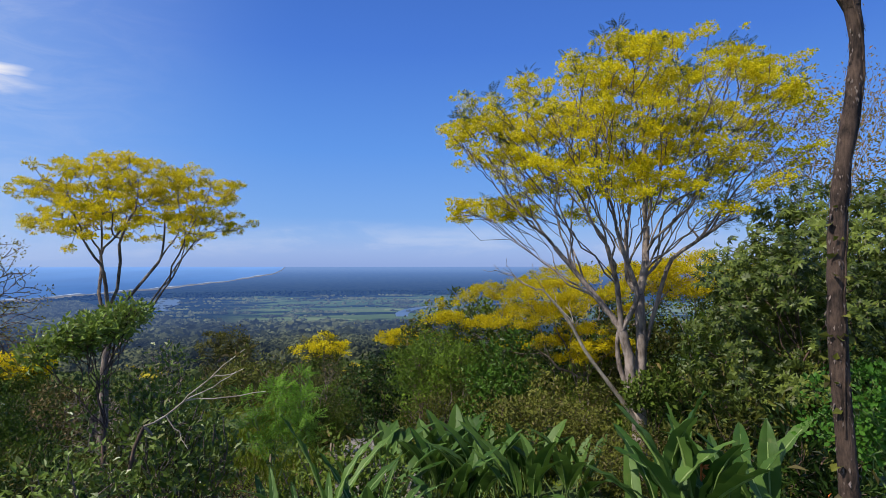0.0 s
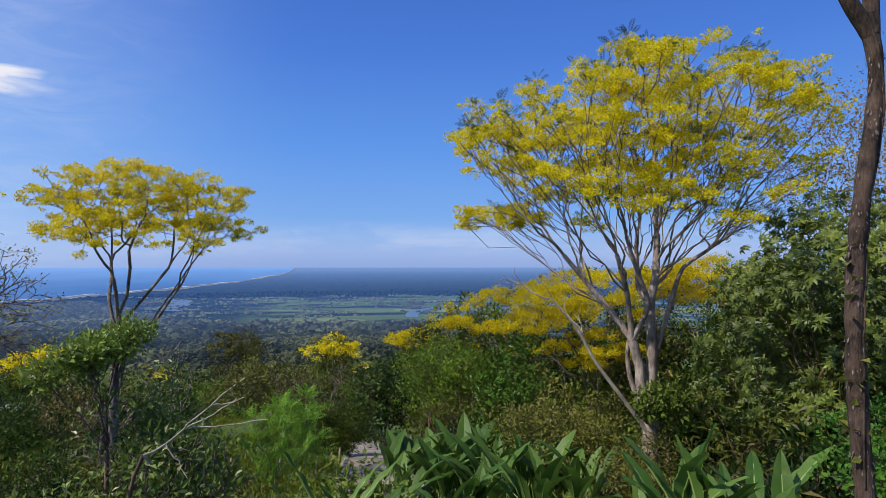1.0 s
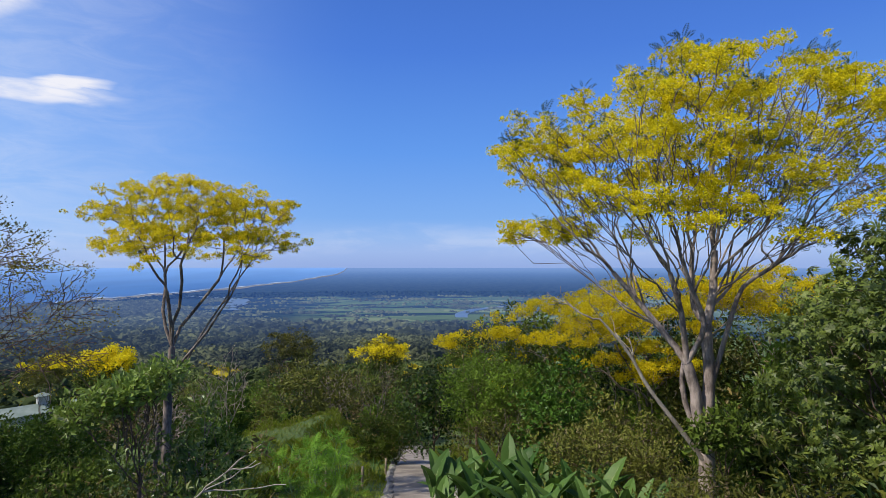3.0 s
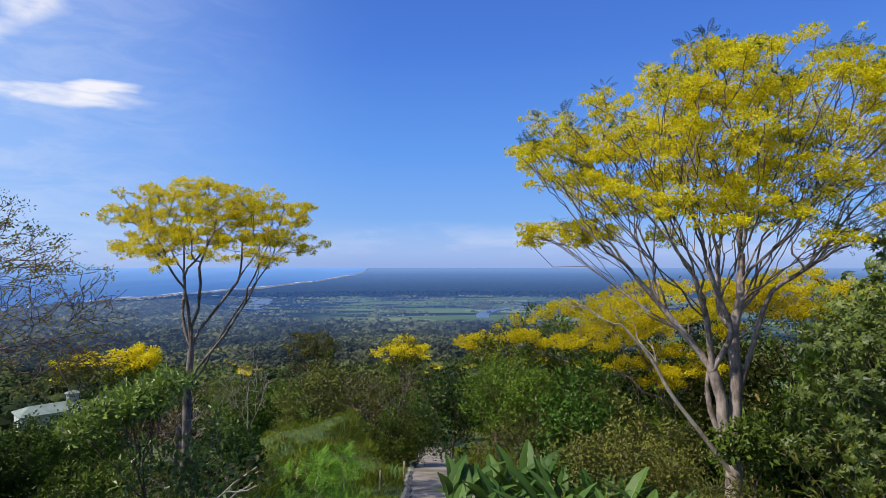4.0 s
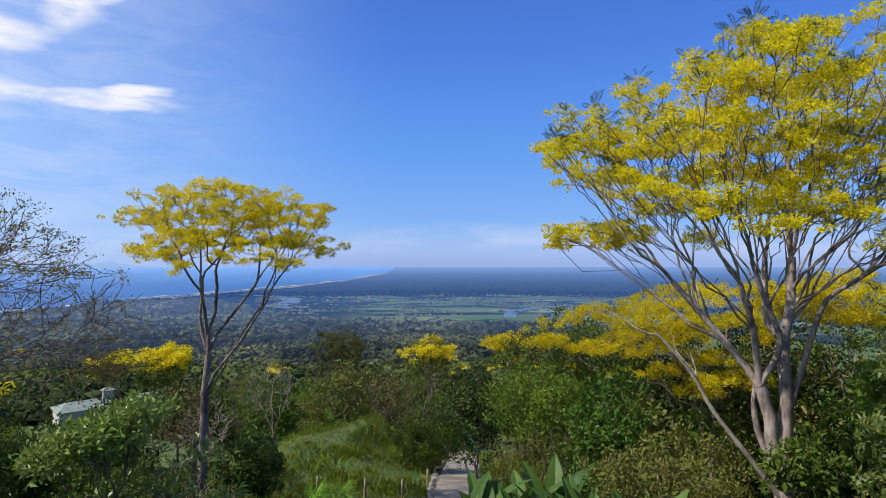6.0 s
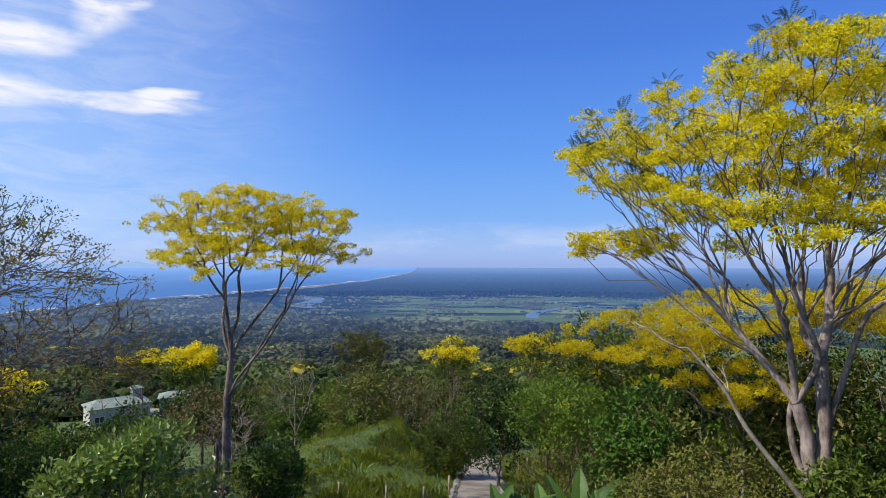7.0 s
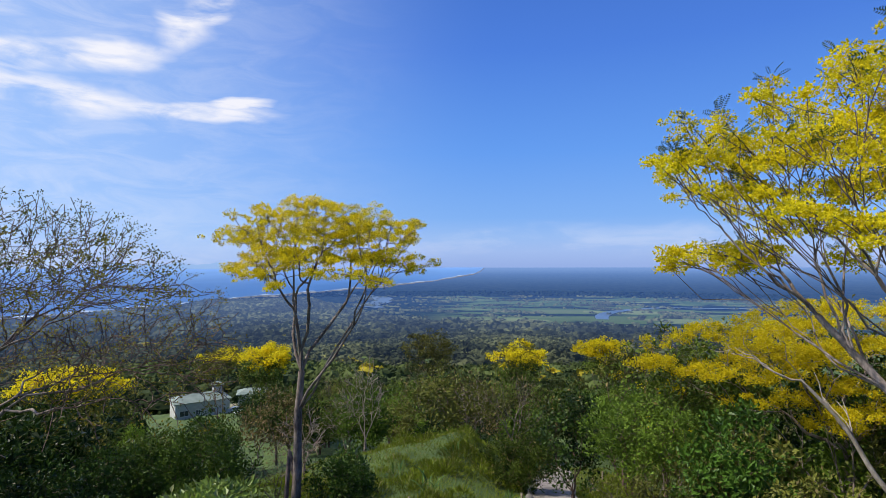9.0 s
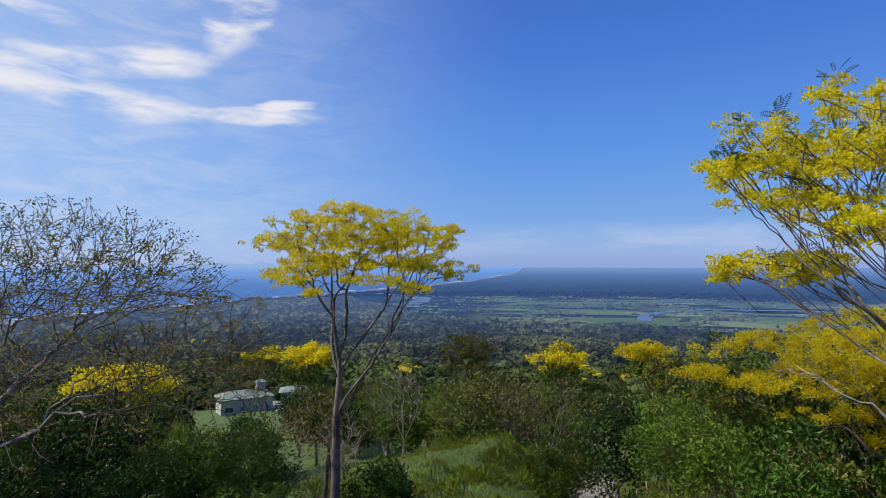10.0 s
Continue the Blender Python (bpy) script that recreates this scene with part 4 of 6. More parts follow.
    edge = [e for e in ends if e[0][2] + base[2] > np.interp(e[0][0] + x, xs, top) - 0.55]
    some = [edge[i] for i in rng.choice(len(edge), min(15, len(edge)), replace=False)] + [ends[i] for i in rng.choice(len(ends), 120, replace=False)]
    puffs(rng, leaves, [(t + d * 0.2, d) for t, d in some], 10, 0.14, FEATHER, 0.23, 0.5)
    puffs(rng, leaves, bare, 7, 0.16, FEATHER, 0.17, 0.5)
    part("foliage", leaves, LEAF_MID, root, "feathery green leaves at the tips")


yellow_tree_umbrella()
yellow_tree_large()

# ---- kinds of trees and shrubs ----


def shrub(name, label, category, place, rng, n, rx, ry, rz, zc, leaf_mat, shape, per, radius, size, bark_mat=None, stem=0.05, trunk_h=0.3, up=0.6, group="", inner=0.3, first=4, flower=None, flat=0.8, turn=0.0, least=0.006, light=False, shift=(0, 0, 0), slope=0.0, out=1.4, wobble=0.10, plates=0):
    """A shrub or tree: stem, branches to every tip of its crown, and tufts of leaves."""
    root = thing(name, label, category, place, turn, group)
    if plates:
        tips = lobed(rng, spread(rng, in_ball(rng, plates * 8, rx, ry, rz, zc, inner), plates), n / plates, 1.0, 0.22) + np.array(shift)
    else:
        tips = in_ball(rng, n, rx, ry, rz, zc, inner) + np.array(shift)
    tips[:, 2] += slope * tips[:, 0]
    limbs, ends = [], []
    base = np.array((0, 0, trunk_h))
    trunk = Geo()
    tube(trunk, [(0.02, 0, -0.3), (0, 0.01, trunk_h * 0.5), base], (stem * 1.3, stem * 1.1, stem), 7)
    grow(rng, limbs, ends, base, np.array((0, 0, 1.0)), stem * 0.8, tips, 0, first, wobble=wobble, least=least)
    for pts, rad, depth in limbs:
        if light and rad[0] < 0.016 and per > 3:
            continue
        if light:
            pts, rad = pts[[0, 2, -1]], rad[[0, 2, -1]]
        tube(trunk, pts, rad, 5 if rad[0] > 0.02 and not light else 3)
    part("trunk", trunk, bark_mat or BARK_DARK, root, "", True)
    if flower and flower[0] > 0:
        rng.shuffle(ends)
        cut = int(len(ends) * flower[0])
        geo = Geo()
        puffs(rng, geo, ends[:cut], flower[2], radius * 1.1, PETAL, flower[3], 0.6, 0.6, 0.9, 0.7)
        part("blossom", geo, flower[1], root, "dense yellow blossom")
        ends = ends[cut:]
    if per and ends:
        crown = Geo()
        puffs(rng, crown, ends, per, radius, shape, size, up, flat, out=out)
        part("crown", crown, leaf_mat, root)
    return root


def rngs(i):
    return np.random.default_rng(100 + i)


# behind the large tree: second yellow tree, wide and lower
shrub("flowering_tree", "broad low tree with golden yellow blossom behind a larger one", "tree", foot(7.2, 26.6), rngs(1), 520, 6.2, 3.0, 1.05, 7.5, LEAF_OLIVE, BROAD, 10, 0.30, 0.14, BARK_GREY, 0.16, 3.0, flower=(0.86, GOLD, 170, 0.045), inner=0.2, slope=0.15, plates=38)
shrub("flowering_tree", "golden yellow flowering tree behind green shrubs", "tree", foot(6.9, 25.4), rngs(2), 120, 2.3, 1.4, 0.8, 5.2, LEAF_OLIVE, BROAD, 10, 0.30, 0.14, BARK_GREY, 0.09, 1.6, flower=(0.75, GOLD, 170, 0.045), plates=8)
shrub("flowering_tree", "golden yellow crown among green trees of the thicket", "tree", foot(12.4, 25.6), rngs(21), 110, 2.3, 1.6, 0.8, 8.4, LEAF_OLIVE, BROAD, 10, 0.30, 0.14, BARK_GREY, 0.09, 1.6, flower=(0.8, GOLD, 170, 0.045), plates=8)
# dark broad-leaved tree, and the thicket round it
shrub("broadleaf_tree", "dark green tree with fingered drooping leaves", "tree", foot(5.25, 8.7), rngs(3), 170, 1.35, 1.2, 1.45, 3.35, LEAF_PALM, PALM, 18, 0.27, 0.115, BARK_DARK, 0.10, 1.2, up=0.9)
shrub("broadleaf_tree", "tall dark tree in the thicket", "tree", foot(8.0, 11.4), rngs(33), 220, 2.0, 1.9, 2.2, 4.9, LEAF_PALM, PALM, 15, 0.36, 0.15, BARK_DARK, 0.09, 1.2, up=0.9)
shrub("broadleaf_tree", "leafy dark green tree at the edge of the thicket", "tree", foot(10.2, 12.6), rngs(31), 210, 2.4, 2.2, 2.6, 4.6, LEAF_PALM, PALM, 15, 0.40, 0.16, BARK_DARK, 0.10, 1.2, up=0.9)
shrub("sparse_tree", "thin tree with sparse reddish tan leaves", "tree", foot(12.2, 16.6), rngs(32), 420, 2.9, 2.6, 2.5, 10.0, LEAF_TAN, BROAD, 13, 0.32, 0.10, BARK_GREY, 0.12, 3.0, inner=0.2)
shrub("shrub", "olive green thicket with fine leaves", "shrub", foot(4.3, 12.4), rngs(4), 130, 1.3, 1.1, 0.75, 0.7, LEAF_OLIVE, NARROW, 34, 0.28, 0.11, BARK_DARK, 0.05)
shrub("shrub", "olive green bush with hanging pointed leaves", "shrub", foot(4.9, 8.4), rngs(41), 130, 1.2, 1.0, 1.5, 1.7, LEAF_OLIVE, NARROW, 22, 0.26, 0.15, BARK_DARK, 0.05)
shrub("shrub", "dark bush with pointed leaves in the thicket", "shrub", foot(6.6, 8.2), rngs(42), 150, 1.4, 1.2, 1.8, 2.0, LEAF_MID, BROAD, 24, 0.3, 0.16, BARK_DARK, 0.05)
shrub("shrub", "dark green bush below a tall tree", "shrub", foot(4.2, 6.8), rngs(43), 100, 0.9, 0.8, 1.0, 1.1, LEAF_DARK, NARROW, 24, 0.25, 0.15, BARK_DARK, 0.04)
shrub("shrub", "bright green large-leaved shrub", "shrub", foot(8.3, 15.4), rngs(44), 100, 1.3, 1.2, 1.6, 3.4, LEAF_FRESH, BROAD, 22, 0.35, 0.22, BARK_DARK, 0.06, 1.0)
shrub("shrub", "dark shrub with small olive leaves", "shrub", foot(2.9, 14.9), rngs(5), 170, 1.7, 1.3, 1.1, 1.0, LEAF_OLIVE, BROAD, 38, 0.28, 0.095, BARK_DARK, 0.05)
shrub("shrub", "dense dark leafy shrub beside a flowering tree", "shrub", foot(4.1, 17.4), rngs(51), 160, 1.7, 1.3, 1.6, 1.5, LEAF_OLIVE, BROAD, 36, 0.30, 0.115, BARK_DARK, 0.05)
shrub("shrub", "leafy shrub with drooping blue-green leaves", "shrub", foot(5.25, 13.55), rngs(52), 60, 0.85, 0.45, 0.4, 2.2, LEAF_GLOSS, BROAD, 14, 0.22, 0.15, BARK_DARK, 0.04, 1.1)
shrub("small_tree", "dense emerald green column of leaves", "tree", foot(2.3, 18.6), rngs(6), 200, 1.25, 1.2, 2.0, 2.5, LEAF_EMERALD, BROAD, 28, 0.33, 0.15, BARK_DARK, 0.07)
shrub("small_tree", "feathery fresh green small tree", "tree", foot(0.3, 19.6), rngs(7), 150, 1.6, 1.3, 1.05, 3.65, LEAF_FRESH, BROAD, 40, 0.33, 0.11, BARK_DARK, 0.06, 0.8, out=1.2)
shrub("shrub", "reddish brown twiggy shrub with olive leaves", "shrub", foot(0.4, 18.4), rngs(8), 150, 1.5, 1.1, 1.3, 1.75, LEAF_OLIVE, NARROW, 16, 0.28, 0.13, BARK_TWIG, 0.05)
shrub("small_tree", "dark leafy tree with round shiny leaves", "tree", foot(-2.6, 29.0), rngs(81), 130, 1.5, 1.3, 2.4, 3.0, LEAF_DARK, ROUND, 20, 0.36, 0.16, BARK_DARK, 0.08, 0.6, up=1.0)
shrub("small_tree", "tall leafy tree with pale flower heads among dark leaves", "tree", foot(1.2, 27.5), rngs(82), 190, 2.0, 1.8, 3.2, 4.6, LEAF_MID, BROAD, 20, 0.36, 0.2, BARK_DARK, 0.09, 1.5, flower=(0.06, GOLD, 40, 0.07))
shrub("flowering_tree", "golden yellow crown behind dark leafy trees", "tree", foot(-0.6, 36.0), rngs(83), 60, 1.4, 1.3, 1.1, 7.4, LEAF_OLIVE, BROAD, 14, 0.42, 0.2, BARK_DARK, 0.09, 2.5, flower=(0.12, GOLD, 130, 0.06))
# taller trees that close the view behind the flowering ones
for i, (x, y, n, r, h, zc, mat) in enumerate(((3.6, 29.5, 150, 2.4, 2.8, 5.0, LEAF_MID), (7.2, 31.5, 160, 2.9, 3.2, 6.2, LEAF_DARK), (11.0, 31.0, 160, 2.9, 3.2, 6.4, LEAF_MID), (9.3, 21.0, 150, 2.0, 1.6, 2.4, LEAF_MID), (13.6, 22.0, 160, 2.6, 3.2, 5.4, LEAF_MID), (3.4, 22.6, 130, 1.9, 1.9, 2.4, LEAF_OLIVE), (16.5, 25.0, 160, 2.8, 3.4, 5.8, LEAF_MID), (12.5, 17.5, 150, 2.0, 2.4, 3.6, LEAF_MID), (9.6, 26.0, 150, 2.4, 2.4, 4.6, LEAF_OLIVE), (14.5, 30.0, 150, 2.8, 3.2, 6.6, LEAF_MID))):
    shrub("small_tree", "leafy tree of the thicket on the slope", "tree", foot(x, y), rngs(90 + i), n, r, r * 0.9, h, zc, mat, BROAD, 24, 0.45, 0.24, BARK_DARK, 0.09, 1.2, light=True)
# sparse tree on the seaward side


def half_bare_tree():
    """Limbs sweep out over the slope into a flat dome of fine twigs, thinly leaved along its upper edge."""
    rng = rngs(9)
    x, y = -19.8, 13.4
    root = thing("sparse_tree", "half-bare tree with thin dark twigs and few leaves", "tree", foot(x, y))
    base = np.array(root.location)
    dome = in_dome(rng, 7000, 6.8, 4.8, 9.6, 3.4, 0.42, 0.12) + np.array((-16.3, 14.0, 0))
    tips = spread(rng, dome, 1400) - base
    trunk = Geo()
    line = smooth_line([(0, 0, -0.3), (0.1, 0.0, 1.2), (0.35, 0.05, 2.6), (0.75, 0.1, 4.2)])
    tube(trunk, line, np.linspace(0.24, 0.17, len(line)), 10)
    part("trunk", trunk, BARK_WEATHERED, root, "leaning grey-brown trunk", True)
    limbs, ends = [], []
    low = tips[:, 2] < 5.9 - base[2] + 0.15 * (tips[:, 0] - 4)
    grow(rng, limbs, ends, line[-1], unit(np.array((0.5, 0.05, 1.0))), 0.15, tips[~low], 0, 4, (0.30, 0.42), 0.10, 0.0115)
    grow(rng, limbs, ends, line[-4], unit(np.array((0.9, 0.0, 0.45))), 0.12, tips[low], 0, 4, (0.36, 0.5), 0.10, 0.0115)
    for l in limbs:
        if l[2] <= 1:
            part("limb", wood([l]), BARK_WEATHERED, root, "", True)
    part("twig_work", wood([l for l in limbs if l[2] > 1]), BARK_DARK, root, "fine dark twigs", True, "stuff")
    high = [e for e in ends if e[0][2] + base[2] > 7.2]
    rest = [e for e in ends if e[0][2] + base[2] <= 7.2]
    crown = Geo()
    puffs(rng, crown, [e for e in high if rng.random() < 0.8], 20, 0.21, BROAD, 0.080, 0.5)
    part("foliage", crown, LEAF_OLIVE, root, "sparse olive leaves along the top")
    yellowing = Geo()
    puffs(rng, yellowing, [e for e in ends if 6.2 < e[0][2] + base[2] < 8.2 and rng.random() < 0.35], 26, 0.26, BROAD, 0.085, 0.5)
    puffs(rng, yellowing, [e for e in rest if rng.random() < 0.65], 17, 0.25, BROAD, 0.075, 0.5)
    part("foliage", yellowing, LEAF_YELLOWING, root, "yellowing leaves inside the crown")


half_bare_tree()
# leafy small tree close by, bright sapling
shrub("small_tree", "small tree with glossy broad green leaves", "tree", foot(-3.2, 6.6), rngs(10), 120, 0.60, 0.5, 0.17, 2.98, LEAF_SHINY, BROAD, 30, 0.14, 0.066, BARK_DARK, 0.022, 2.0, up=1.0, slope=0.42, shift=(-0.12, 0, 0.06))
shrub("shrub", "low glossy bush with a few reddish leaves", "shrub", foot(-4.3, 7.0), rngs(101), 60, 0.6, 0.5, 0.4, 1.5, LEAF_DARK, BROAD, 44, 0.17, 0.048, BARK_DARK, 0.03, 0.8, up=1.0)
shrub("sapling", "bright green feathery sapling", "sapling", foot(-1.45, 6.95), rngs(12), 48, 0.44, 0.42, 0.50, 2.02, LEAF_BRIGHT, FEATHER, 9, 0.09, 0.15, STEM, 0.02, 0.7, up=1.6, out=0.5, flat=0.35)


def dead_branch():
    """A bleached branch that leans out of the undergrowth, with a few withered leaves at its end."""
    rng = rngs(15)
    base = foot(-2.2, 4.85)
    root = thing("dead_branch", "bleached bare branch leaning out of undergrowth", "branch", base)
    o = np.array(base)
    knee, joint, tip = (np.array(p) - o for p in ((-1.93, 4.88, 4.89), (-1.70, 5.02, 5.04), (-1.18, 4.80, 5.46)))
    main = curve(np.array((0.0, 0, -0.1)), np.array((-0.1, 0, 1.2)), knee, np.array((0.35, 0.05, 0.2)), 6)
    first = curve(knee, np.array((0.22, 0.05, 0.08)), joint, np.array((0.2, 0, 0.16)), 4)
    rest = curve(joint, np.array((0.2, 0, 0.2)), tip, np.array((0.4, 0, 0.28)), 6)
    arm = np.concatenate([first, rest[1:]])
    arm[1:-1] += rng.normal(size=(len(arm) - 2, 3)) * 0.008
    limb = Geo()
    lower = Geo()
    tube(lower, main, np.linspace(0.015, 0.013, 7), 8)
    # dark bark stands in for the undergrowth's shade on this stem
    part("stem", lower, BARK_DARK, root, "lower stem darkened for shade in the undergrowth", True)
    tube(limb, arm, np.linspace(0.009, 0.0035, len(arm)), 7)
    tube(limb, curve(knee, np.array((0.05, 0, -0.05)), knee + np.array((0.05, 0.02, -0.07)), np.array((0.02, 0, -0.06)), 3), (0.012, 0.012, 0.010, 0.006), 6)
    part("limb", limb, BARK_PALE, root, "bleached grey wood", True)
    for start, end, bend in ((4, (-1.35, 5.12, 5.24), 0.05), (4, (-1.10, 5.05, 5.10), 0.02), (7, (-1.22, 4.9, 5.30), 0.03), (2, (-1.62, 4.9, 4.72), 0.0)):
        twig = Geo()
        p = arm[start]
        q = np.array(end) - o
        pts = curve(p, (q - p) * 0.8 + np.array((0.05, 0, -bend)), q, (q - p) * 0.7 + np.array((0, 0, bend)), 6)
        pts[1:-1] += rng.normal(size=(5, 3)) * 0.010
        tube(twig, pts, np.linspace(0.006, 0.0025, 7), 5)
        part("twig", twig, BARK_PALE, root, "", True)
    dry = Geo()
    puffs(rng, dry, [(arm[-1], 0), (arm[-2], 0)], 12, 0.10, BROAD, 0.055, 0.2)
    part("withered_leaf", dry, LEAF_DRY, root, "withered tan leaves", kind="stuff")


dead_branch()
shrub("shrub", "leafy shrub with lit olive leaves round a dead branch", "shrub", foot(-2.9, 7.1), rngs(155), 110, 0.72, 0.6, 0.8, 1.9, LEAF_SHINY, BROAD, 22, 0.19, 0.075, BARK_TWIG, 0.03, 0.6, up=0.9)
shrub("shrub", "twiggy shrub with pale sunlit leaves by a dead branch", "shrub", foot(-1.8, 5.35), rngs(157), 80, 0.42, 0.35, 0.42, 1.78, LEAF_SHINY, BROAD, 15, 0.13, 0.07, BARK_TWIG, 0.02, 0.5, up=1.1)
shrub("shrub", "low shrub with pale lit leaves in undergrowth", "shrub", foot(-2.25, 4.55), rngs(156), 90, 0.5, 0.4, 0.5, 1.45, LEAF_SHINY, BROAD, 16, 0.14, 0.06, BARK_TWIG, 0.02, 0.4, up=0.9)
shrub("shrub", "dark leafy undergrowth beside strap-leaved plants", "shrub", foot(-0.6, 5.9), rngs(148), 130, 0.55, 0.45, 0.5, 1.32, LEAF_MID, BROAD, 16, 0.15, 0.065, BARK_TWIG, 0.02, 0.3, up=0.9)
shrub("shrub", "low tangled undergrowth with small olive leaves", "shrub", foot(-2.5, 5.7), rngs(150), 90, 0.75, 0.55, 0.55, 1.35, LEAF_OLIVE, BROAD, 16, 0.16, 0.065, BARK_TWIG, 0.025, 0.4, up=0.9)
shrub("shrub", "dark undergrowth with broad little leaves", "shrub", foot(-3.9, 5.6), rngs(151), 90, 0.8, 0.6, 0.55, 1.1, LEAF_MID, BROAD, 16, 0.16, 0.065, BARK_TWIG, 0.025, 0.4, up=0.9)
shrub("shrub", "dry tangled undergrowth of thin brown twigs", "shrub", foot(-1.5, 5.9), rngs(152), 110, 0.7, 0.5, 0.45, 0.9, LEAF_DRY, NARROW, 7, 0.14, 0.06, BARK_TWIG, 0.02, 0.3)
shrub("shrub", "tangled undergrowth on the bank below the path", "shrub", foot(-4.6, 7.6), rngs(153), 110, 1.0, 0.7, 0.7, 1.2, LEAF_OLIVE, BROAD, 24, 0.2, 0.06, BARK_TWIG, 0.03, 0.4, up=0.9)
shrub("shrub", "brown leafless thicket of fine twigs", "shrub", foot(-5.6, 11.5), rngs(154), 200, 1.4, 1.0, 0.9, 1.0, LEAF_DRY, NARROW, 3, 0.2, 0.08, BARK_ASH, 0.04, 0.3)
# dark mounds of creeper
shrub("shrub", "dense dark green mound of creeper-covered bushes", "shrub", foot(-14.2, 18.8), rngs(13), 260, 2.1, 1.9, 1.8, 1.9, LEAF_LUSTRE, BROAD, 32, 0.36, 0.14, BARK_DARK, 0.06, out=1.6)
shrub("shrub", "rounded mound of dark creeper leaves", "shrub", foot(-16.5, 17.0), rngs(131), 240, 2.3, 1.9, 1.4, 1.2, LEAF_DARK, BROAD, 32, 0.36, 0.14, BARK_DARK, 0.06)
shrub("shrub", "dark green leafy bush beside a slender trunk", "shrub", foot(-9.0, 19.8), rngs(14), 140, 1.1, 1.0, 1.3, 1.3, LEAF_DARK, BROAD, 28, 0.3, 0.15, BARK_DARK, 0.05)
shrub("shrub", "olive leafy bush growing over a tree's foot", "shrub", foot(-10.4, 15.6), rngs(141), 150, 1.6, 1.2, 1.0, 0.9, LEAF_MID, BROAD, 26, 0.3, 0.15, BARK_DARK, 0.05)
shrub("shrub", "grey-brown leafless thicket of thin twigs", "shrub", foot(-12.2, 20.6), rngs(142), 240, 1.7, 1.4, 1.3, 1.6, LEAF_DRY, NARROW, 3, 0.2, 0.1, BARK_TWIG, 0.05)
shrub("shrub", "rounded dark bush beside the garden path", "shrub", foot(-5.5, 32.0), rngs(143), 210, 1.8, 1.5, 1.6, 1.5, LEAF_MID, NARROW, 28, 0.35, 0.2, BARK_DARK, 0.05)
shrub("shrub", "leafy shrub with reddish dry leaves", "shrub", foot(-6.9, 12.6), rngs(144), 130, 1.3, 1.0, 0.9, 0.8, LEAF_OLIVE, BROAD, 40, 0.26, 0.085, BARK_DARK, 0.04)
shrub("shrub", "dark leafy undergrowth on the bank", "shrub", foot(-5.2, 9.0), rngs(145), 110, 1.1, 0.9, 0.7, 0.6, LEAF_MID, BROAD, 40, 0.24, 0.08, BARK_DARK, 0.04)
shrub("shrub", "dark undergrowth of broad leaves on the slope", "shrub", foot(-7.8, 9.4), rngs(146), 120, 1.4, 1.0, 0.9, 0.8, LEAF_DARK, BROAD, 40, 0.26, 0.085, BARK_DARK, 0.04)
shrub("shrub", "brown twiggy undergrowth with dry leaves", "shrub", foot(-3.6, 10.4), rngs(147), 110, 1.1, 0.8, 0.6, 0.55, LEAF_DRY, NARROW, 16, 0.24, 0.09, BARK_TWIG, 0.04)

for i, (x, y, n, r, h, mat) in enumerate(((-17.5, 13.6, 170, 1.9, 1.3, LEAF_DARK), (-15.2, 14.2, 170, 1.7, 1.2, LEAF_DARK), (-20.5, 16.2, 180, 2.2, 1.6, LEAF_DARK), (-23.5, 19.0, 170, 2.3, 1.9, LEAF_DARK), (-19.0, 21.5, 180, 2.0, 1.5, LEAF_MID))):
    shrub("shrub", "dark leafy bush under a half-bare tree", "shrub", foot(x, y), rngs(160 + i), n, r, r * 0.85, h, h, mat, BROAD, 28, 0.36, 0.15, BARK_DARK, 0.05, out=1.4)

for i, (x, y, n, r, h, zc) in enumerate(((-17.6, 38.5, 200, 1.9, 2.3, 4.2), (-21.0, 42.0, 180, 1.8, 2.0, 3.8), (-12.5, 47.5, 180, 1.7, 2.2, 4.2), (-14.8, 26.5, 160, 1.3, 1.4, 2.4))):
    shrub("bare_tree", "leafless grey tree with forking upright twigs", "tree", foot(x, y), rngs(170 + i), n, r, r, h, zc, LEAF_DRY, NARROW, 1, 0.2, 0.1, BARK_ASH, 0.09, 0.8, least=0.014, wobble=0.06, first=3)

# near trunk
trunk_root = thing("tree_trunk", "slim dark trunk with flaking bark and small creepers", "tree", foot(2.22, 3.45))
geo = Geo()
tz = trunk_root.location.z
line = smooth_line([(0.04, 0, -0.3), (0.02, 0, 0.8), (-0.02, 0, 4.93 - tz), (-0.06, 0, 5.6 - tz), (-0.065, 0, 6.1 - tz), (-0.03, 0, 6.5 - tz), (0.04, 0, 6.93 - tz), (0.06, 0, 7.2 - tz), (0.02, 0, 7.45 - tz)], 5)
tr = rngs(60)
rad = np.interp(np.linspace(0, 1, len(line)), (0, 0.3, 0.6, 0.85, 1), (0.054, 0.042, 0.036, 0.034, 0.038)) * (1 + tr.normal(size=len(line)) * 0.07)
tube(geo, line, rad, 14)
for bend, reach in (((-0.10, 0, 7.6 - tz), (-0.24, 0.05, 8.2 - tz)), ((0.07, 0.02, 7.65 - tz), (0.22, 0.1, 8.4 - tz))):
    arm = smooth_line([line[-3], bend, reach], 5)
    tube(geo, arm, np.linspace(0.040, 0.028, len(arm)), 10)
vine = np.array([line[i] + rad[i] * 1.05 * np.array((math.cos(2.2 + 0.16 * i), -abs(math.sin(2.2 + 0.16 * i)), 0)) for i in range(12, len(line))])
tube(geo, vine, np.full(len(vine), 0.006), 5)
part("trunk", geo, BARK_NEAR, trunk_root, "", True)
geo = Geo()
k = 700
pick = tr.integers(0, len(line) - 4, k)
